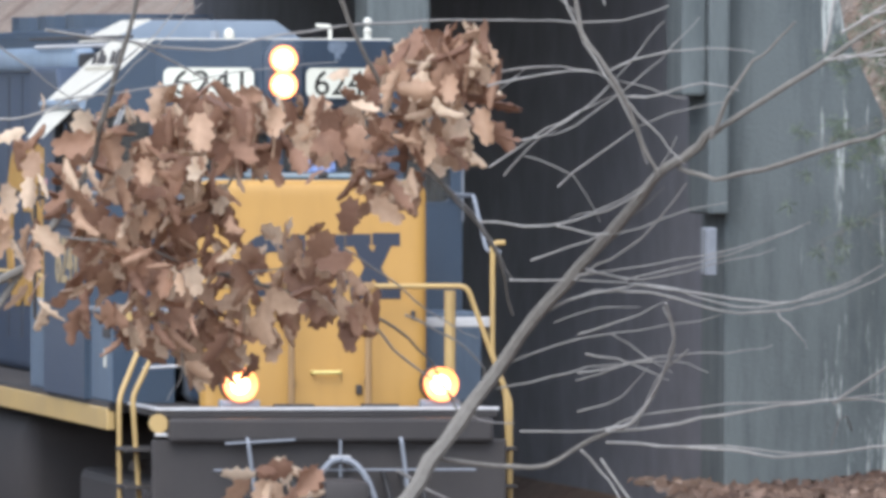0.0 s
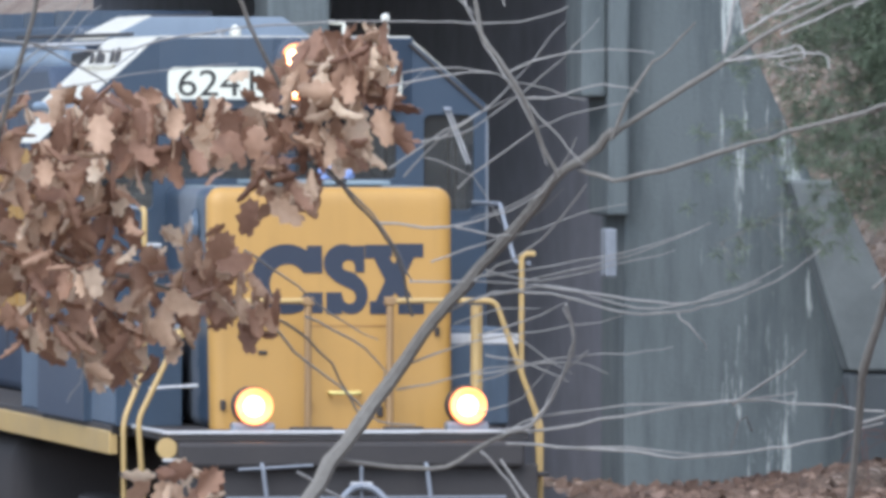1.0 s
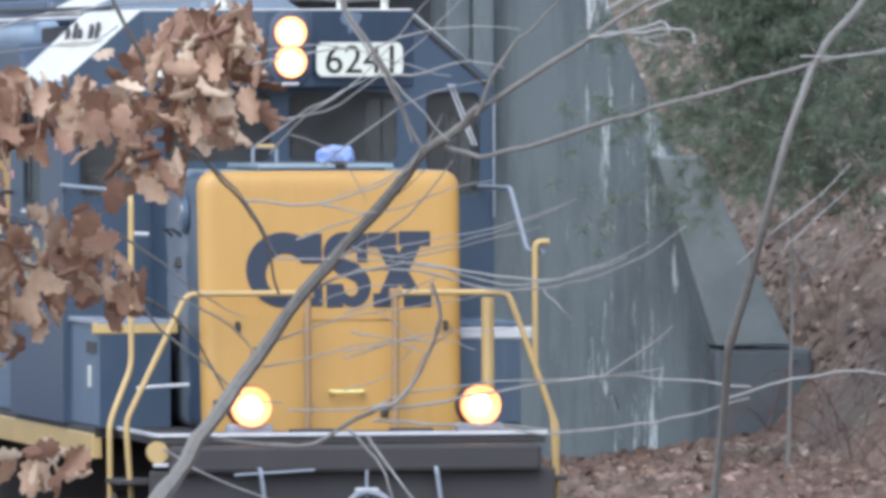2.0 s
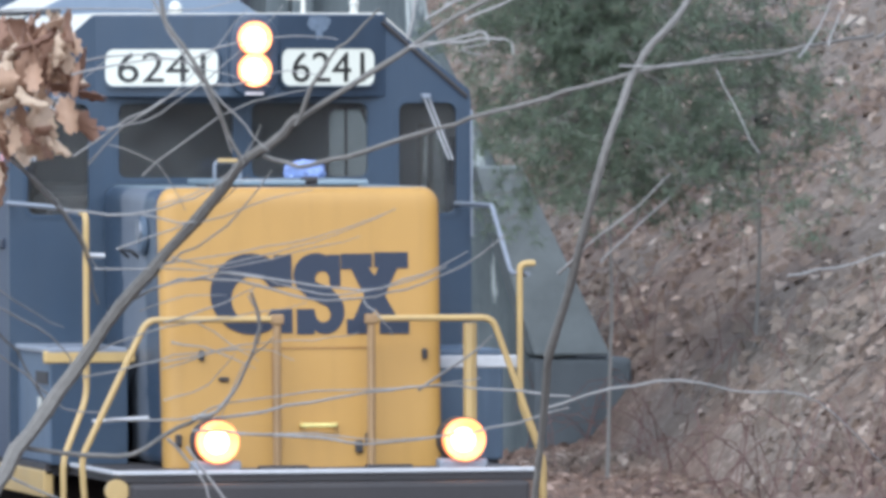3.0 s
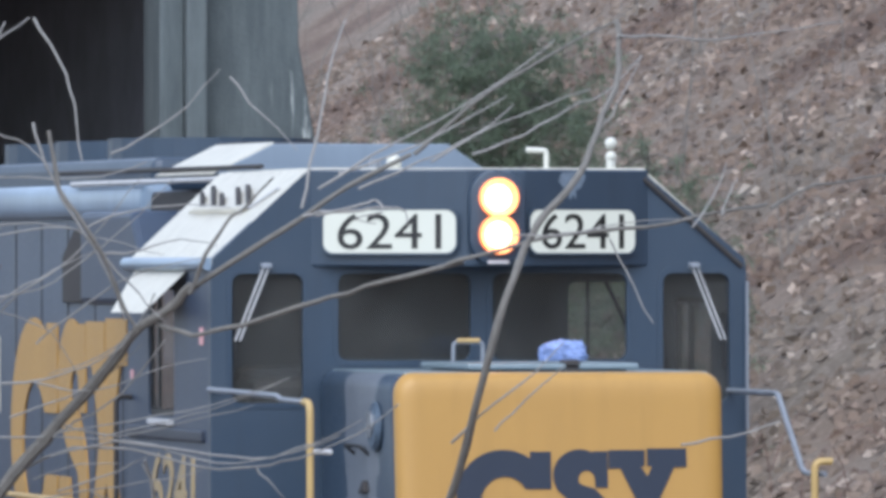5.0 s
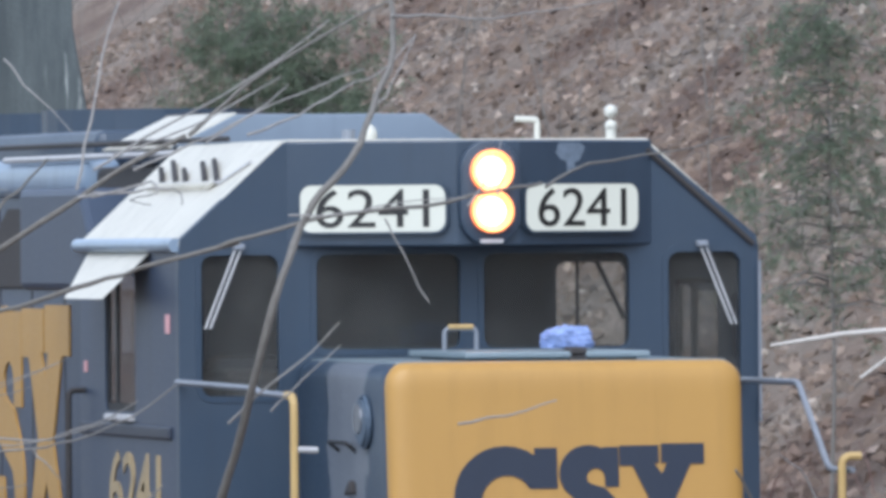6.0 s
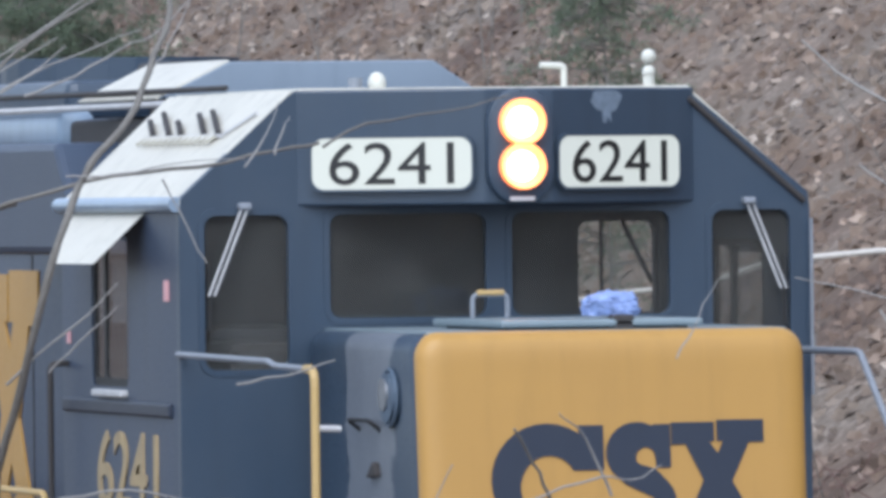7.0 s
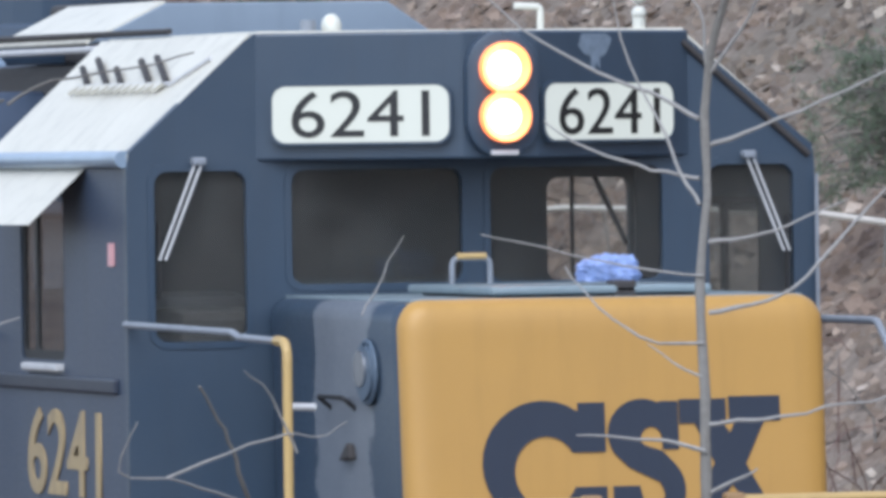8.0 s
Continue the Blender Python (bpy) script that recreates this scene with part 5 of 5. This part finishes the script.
limb(oak_tree, "twig", 0.0029, 0.0015, [(-9.71, 4.03), (-9.54, 4.05), (-9.36, 4.08), (-9.19, 4.11), (-8.98, 4.13)])
limb(oak_tree, "twig", 0.0029, 0.0015, [(-9.51, 4.18), (-9.33, 4.09), (-9.23, 3.99), (-9.11, 3.92), (-8.89, 3.90), (-8.71, 3.90)])
limb(oak_tree, "twig", 0.0029, 0.0015, [(-8.86, 3.95), (-8.68, 3.97), (-8.56, 4.06), (-8.48, 4.12)])
limb(oak_tree, "limb", 0.0103, 0.0066, [(-9.94, 3.39), (-9.85, 3.51), (-9.74, 3.68), (-9.63, 3.84), (-9.58, 4.00), (-9.52, 4.20), (-9.49, 4.35)])
limb(oak_tree, "twig", 0.0037, 0.0022, [(-9.91, 3.98), (-9.77, 3.99), (-9.62, 4.07), (-9.45, 4.20), (-9.37, 4.32)])
limb(oak_tree, "twig", 0.0029, 0.0015, [(-9.91, 4.20), (-9.77, 4.11), (-9.65, 4.01), (-9.56, 3.94)])
limb(oak_tree, "twig", 0.0044, 0.0029, [(-8.89, 4.31), (-8.80, 4.35), (-8.71, 4.37), (-8.60, 4.46), (-8.52, 4.56), (-8.48, 4.64)])
limb(oak_tree, "twig", 0.0044, 0.0029, [(-8.68, 4.64), (-8.62, 4.59), (-8.56, 4.57), (-8.51, 4.59), (-8.42, 4.65)])
limb(oak_tree, "twig", 0.0044, 0.0029, [(-8.41, 4.65), (-8.34, 4.54), (-8.30, 4.43), (-8.28, 4.28)])
limb(oak_tree, "twig", 0.0044, 0.0029, [(-8.41, 4.38), (-8.39, 4.31), (-8.33, 4.18), (-8.25, 4.06), (-8.20, 3.96), (-8.17, 3.87)])
limb(oak_tree, "twig", 0.0037, 0.0022, [(-8.55, 4.43), (-8.52, 4.36), (-8.42, 4.32), (-8.36, 4.26)])
limb(oak_tree, "twig", 0.0044, 0.0029, [(-8.85, 3.96), (-8.76, 3.86), (-8.65, 3.77), (-8.58, 3.68), (-8.52, 3.57)])
limb(oak_tree, "twig", 0.0037, 0.0022, [(-8.71, 4.08), (-8.58, 4.10), (-8.45, 4.12), (-8.31, 4.11)])
limb(oak_tree, "twig", 0.0044, 0.0029, [(-9.08, 3.52), (-8.95, 3.51), (-8.83, 3.39), (-8.71, 3.30), (-8.61, 3.21), (-8.51, 3.20)])
limb(oak_tree, "twig", 0.0037, 0.0022, [(-8.96, 3.65), (-8.85, 3.58), (-8.74, 3.49), (-8.61, 3.42)])
limb(oak_tree, "twig", 0.0044, 0.0029, [(-8.82, 3.08), (-8.70, 3.01), (-8.55, 2.95), (-8.40, 2.90)])
limb(bare_tree, "twig", 0.0044, 0.0029, [(-8.29, 3.11), (-8.21, 3.00), (-8.14, 2.90)])
limb(bare_tree, "twig", 0.0029, 0.0015, [(-8.59, 4.07), (-8.44, 4.10), (-8.33, 4.11), (-8.22, 4.08), (-8.07, 4.04)])
limb(bare_tree, "twig", 0.0029, 0.0015, [(-8.50, 3.93), (-8.40, 3.95), (-8.27, 4.03), (-8.13, 4.14), (-8.03, 4.25)])
limb(bare_tree, "twig", 0.0029, 0.0015, [(-8.58, 3.86), (-8.44, 3.96), (-8.31, 4.02), (-8.24, 4.06)])
limb(bare_tree, "twig", 0.0037, 0.0022, [(-8.61, 3.72), (-8.43, 3.71), (-8.31, 3.74), (-8.18, 3.80), (-8.09, 3.94)])
limb(bare_tree, "twig", 0.0029, 0.0015, [(-8.47, 3.62), (-8.32, 3.67), (-8.21, 3.73), (-8.12, 3.81)])
limb(bare_tree, "twig", 0.0029, 0.0015, [(-8.41, 3.71), (-8.25, 3.69), (-8.06, 3.75), (-7.95, 3.77)])
limb(bare_tree, "twig", 0.0022, 0.0015, [(-8.49, 3.89), (-8.36, 3.84), (-8.29, 3.72)])
limb(bare_tree, "twig", 0.0029, 0.0015, [(-8.35, 3.43), (-8.19, 3.48), (-8.09, 3.53)])
limb(bare_tree, "twig", 0.0029, 0.0015, [(-8.35, 3.33), (-8.23, 3.35), (-8.14, 3.37)])
limb(bare_tree, "twig", 0.0029, 0.0015, [(-8.33, 3.38), (-8.20, 3.35), (-8.11, 3.31)])
limb(bare_tree, "twig", 0.0022, 0.0015, [(-8.26, 3.43), (-8.18, 3.38), (-8.10, 3.33)])
limb(bare_tree, "twig", 0.0022, 0.0015, [(-8.35, 3.23), (-8.23, 3.27), (-8.16, 3.35)])
limb(oak_tree, "twig", 0.0029, 0.0015, [(-9.78, 3.99), (-9.59, 4.05), (-9.46, 4.16), (-9.33, 4.28)])
limb(oak_tree, "twig", 0.0029, 0.0015, [(-9.41, 3.47), (-9.38, 3.35), (-9.42, 3.26)])
limb(oak_tree, "twig", 0.0022, 0.0015, [(-9.78, 3.67), (-9.63, 3.77), (-9.50, 3.84)])
limb(bare_tree, "twig", 0.0029, 0.0015, [(-8.27, 4.11), (-8.16, 4.15), (-8.00, 4.17), (-7.88, 4.16)])
limb(bare_tree, "twig", 0.0029, 0.0015, [(-8.40, 3.81), (-8.24, 3.93), (-8.11, 4.00), (-7.97, 4.03)])
limb(bare_tree, "twig", 0.0029, 0.0022, [(-8.37, 3.52), (-8.17, 3.56), (-8.05, 3.53), (-7.93, 3.50), (-7.75, 3.52), (-7.60, 3.57)])
limb(bare_tree, "twig", 0.0022, 0.0015, [(-8.41, 3.46), (-8.29, 3.50), (-8.18, 3.50)])
limb(bare_tree, "twig", 0.0022, 0.0015, [(-8.23, 3.57), (-8.05, 3.61), (-7.91, 3.65), (-7.74, 3.72)])
limb(bare_tree, "twig", 0.0037, 0.0022, [(-8.12, 3.51), (-8.09, 3.42), (-8.13, 3.32), (-8.16, 3.25)])
limb(bare_tree, "twig", 0.0037, 0.0022, [(-8.20, 3.56), (-7.99, 3.53), (-7.83, 3.51), (-7.66, 3.55), (-7.54, 3.61)])
limb(bare_tree, "twig", 0.0029, 0.0022, [(-8.53, 3.57), (-8.35, 3.57), (-8.20, 3.56)])
limb(bare_tree, "twig", 0.0029, 0.0015, [(-7.89, 4.50), (-7.80, 4.40), (-7.71, 4.31)])
limb(bare_tree, "twig", 0.0029, 0.0015, [(-8.21, 4.30), (-8.06, 4.38), (-7.98, 4.45), (-7.92, 4.52)])
limb(bare_tree, "twig", 0.0029, 0.0022, [(-8.50, 3.18), (-8.30, 3.18), (-8.18, 3.22), (-7.95, 3.25), (-7.65, 3.26), (-7.51, 3.28)])
limb(bare_tree, "twig", 0.0029, 0.0015, [(-8.15, 3.14), (-7.95, 3.14), (-7.77, 3.12), (-7.60, 3.13)])
limb(bare_tree, "twig", 0.0022, 0.0015, [(-8.06, 3.39), (-8.14, 3.31), (-8.20, 3.18)])
limb(bare_tree, "twig", 0.0022, 0.0015, [(-8.35, 3.58), (-8.15, 3.61), (-7.94, 3.65), (-7.73, 3.72)])
limb(bare_tree, "twig", 0.0022, 0.0015, [(-8.35, 3.31), (-8.15, 3.37), (-7.95, 3.38), (-7.83, 3.40)])
limb(young_tree, "twig", 0.0029, 0.0015, [(-6.66, 4.11), (-6.59, 4.20), (-6.56, 4.28)])
limb(young_tree, "twig", 0.0029, 0.0015, [(-7.14, 4.09), (-7.00, 4.09), (-6.85, 4.12), (-6.66, 4.13)])
limb(young_tree, "twig", 0.0037, 0.0022, [(-7.66, 4.14), (-7.54, 4.17), (-7.50, 4.18), (-7.49, 4.15), (-7.56, 4.13), (-7.50, 4.12)])
limb(young_tree, "twig", 0.0037, 0.0022, [(-7.30, 3.55), (-7.19, 3.65), (-7.08, 3.73), (-7.00, 3.81)])
limb(young_tree, "twig", 0.0037, 0.0022, [(-7.66, 4.21), (-7.45, 4.33), (-7.25, 4.44), (-7.02, 4.60)])
limb(young_tree, "twig", 0.0037, 0.0022, [(-7.60, 4.25), (-7.38, 4.33), (-7.16, 4.45)])
limb(young_tree, "twig", 0.0029, 0.0022, [(-7.36, 4.28), (-7.18, 4.38), (-6.93, 4.47)])
CLUSTERS = (
    (-8.76, 4.00, 0.19, 0.16, 46),
    (-8.67, 4.12, 0.12, 0.09, 20),
    (-8.86, 3.79, 0.09, 0.07, 11),
    (-9.40, 3.93, 0.21, 0.12, 36),
    (-9.45, 3.71, 0.19, 0.16, 46),
    (-9.17, 3.93, 0.22, 0.10, 32),
    (-9.11, 3.57, 0.16, 0.12, 22),
    (-9.30, 3.41, 0.16, 0.12, 30),
    (-9.52, 3.48, 0.13, 0.13, 20),
    (-8.95, 3.48, 0.06, 0.06, 6),
    (-9.12, 3.02, 0.10, 0.05, 8),
    (-9.71, 3.71, 0.15, 0.29, 20),
)


def oak_leaf_meshes():
    """Lobed, curled dry leaves of several sizes."""
    rng = random.Random(9)
    out = []
    for _ in range(14):
        size, curl, bend = rng.uniform(0.052, 0.096), rng.uniform(-1.6, 1.6), rng.uniform(-0.5, 0.7)
        bm = bmesh.new()
        rows = []
        n = 12
        for k in range(n + 1):
            u = k / n
            w = 0.37 * math.sin(math.pi * min(1, u * 0.9 + 0.06)) ** 0.6 * (1 + 0.24 * math.cos(2 * math.pi * (3.2 * u + 0.1)))
            w = max(w, 0.012) * size
            y = u * size
            z = bend * size * u * u
            row = []
            for s in (-1, -0.5, 0, 0.5, 1):
                a = s * w
                row.append(bm.verts.new((a * math.cos(curl * abs(s)), -y + 0.22 * size * abs(s) * (0.5 - u), z + abs(a) * math.sin(curl * abs(s)) + rng.uniform(-0.02, 0.02) * size)))
            rows.append(row)
        for a, b in zip(rows, rows[1:]):
            for j in range(4):
                bm.faces.new((a[j], a[j + 1], b[j + 1], b[j]))
        me = bpy.data.meshes.new("leaf")
        bm.to_mesh(me)
        bm.free()
        me.polygons.foreach_set("use_smooth", [True] * len(me.polygons))
        me.materials.append(OAKLEAF)
        out.append(me)
    return out


def oak_leaves():
    """Hanging leaves: the front ones singly, those behind them joined."""
    rng = random.Random(21)
    meshes = oak_leaf_meshes()
    rest = bmesh.new()
    for cx, cz, rx, rz, n in CLUSTERS:
        mid, wide = reach(oak_tree, cx, cz)
        for k in range(int(2.7 * n)):
            a, d = rng.uniform(0, 6.283), math.sqrt(rng.random())
            near = k < 0.97 * n
            m = Matrix.Translation(mid + Vector((wide * rx * d * math.cos(a), rng.uniform(-0.35, 0.2) if near else rng.uniform(-0.2, 0.4), wide * rz * d * math.sin(a) + 0.04))) @ Euler(
                (rng.gauss(1.25, 0.55), rng.gauss(0, 0.55), rng.uniform(0, 6.283))).to_matrix().to_4x4()
            me = rng.choice(meshes)
            if near:
                ob = new("leaf", me)
                ob.parent = oak_tree
                ob.matrix_basis = m
            else:
                piece = me.copy()
                piece.transform(m)
                rest.from_mesh(piece)
                bpy.data.meshes.remove(piece)
    part("hanging_foliage", rest, OAKREST, oak_tree, "dry brown leaves deeper in the crown")["kind"] = "stuff"


oak_leaves()


# ---- what moves ----
def motions():
    walk(loco, [(t, pose(0, y, 0)) for t, y in TRAVEL])
    walk(tarp, [(t, pose(0.14, y + 0.50, 3.50)) for t, y in TRAVEL])


motions()
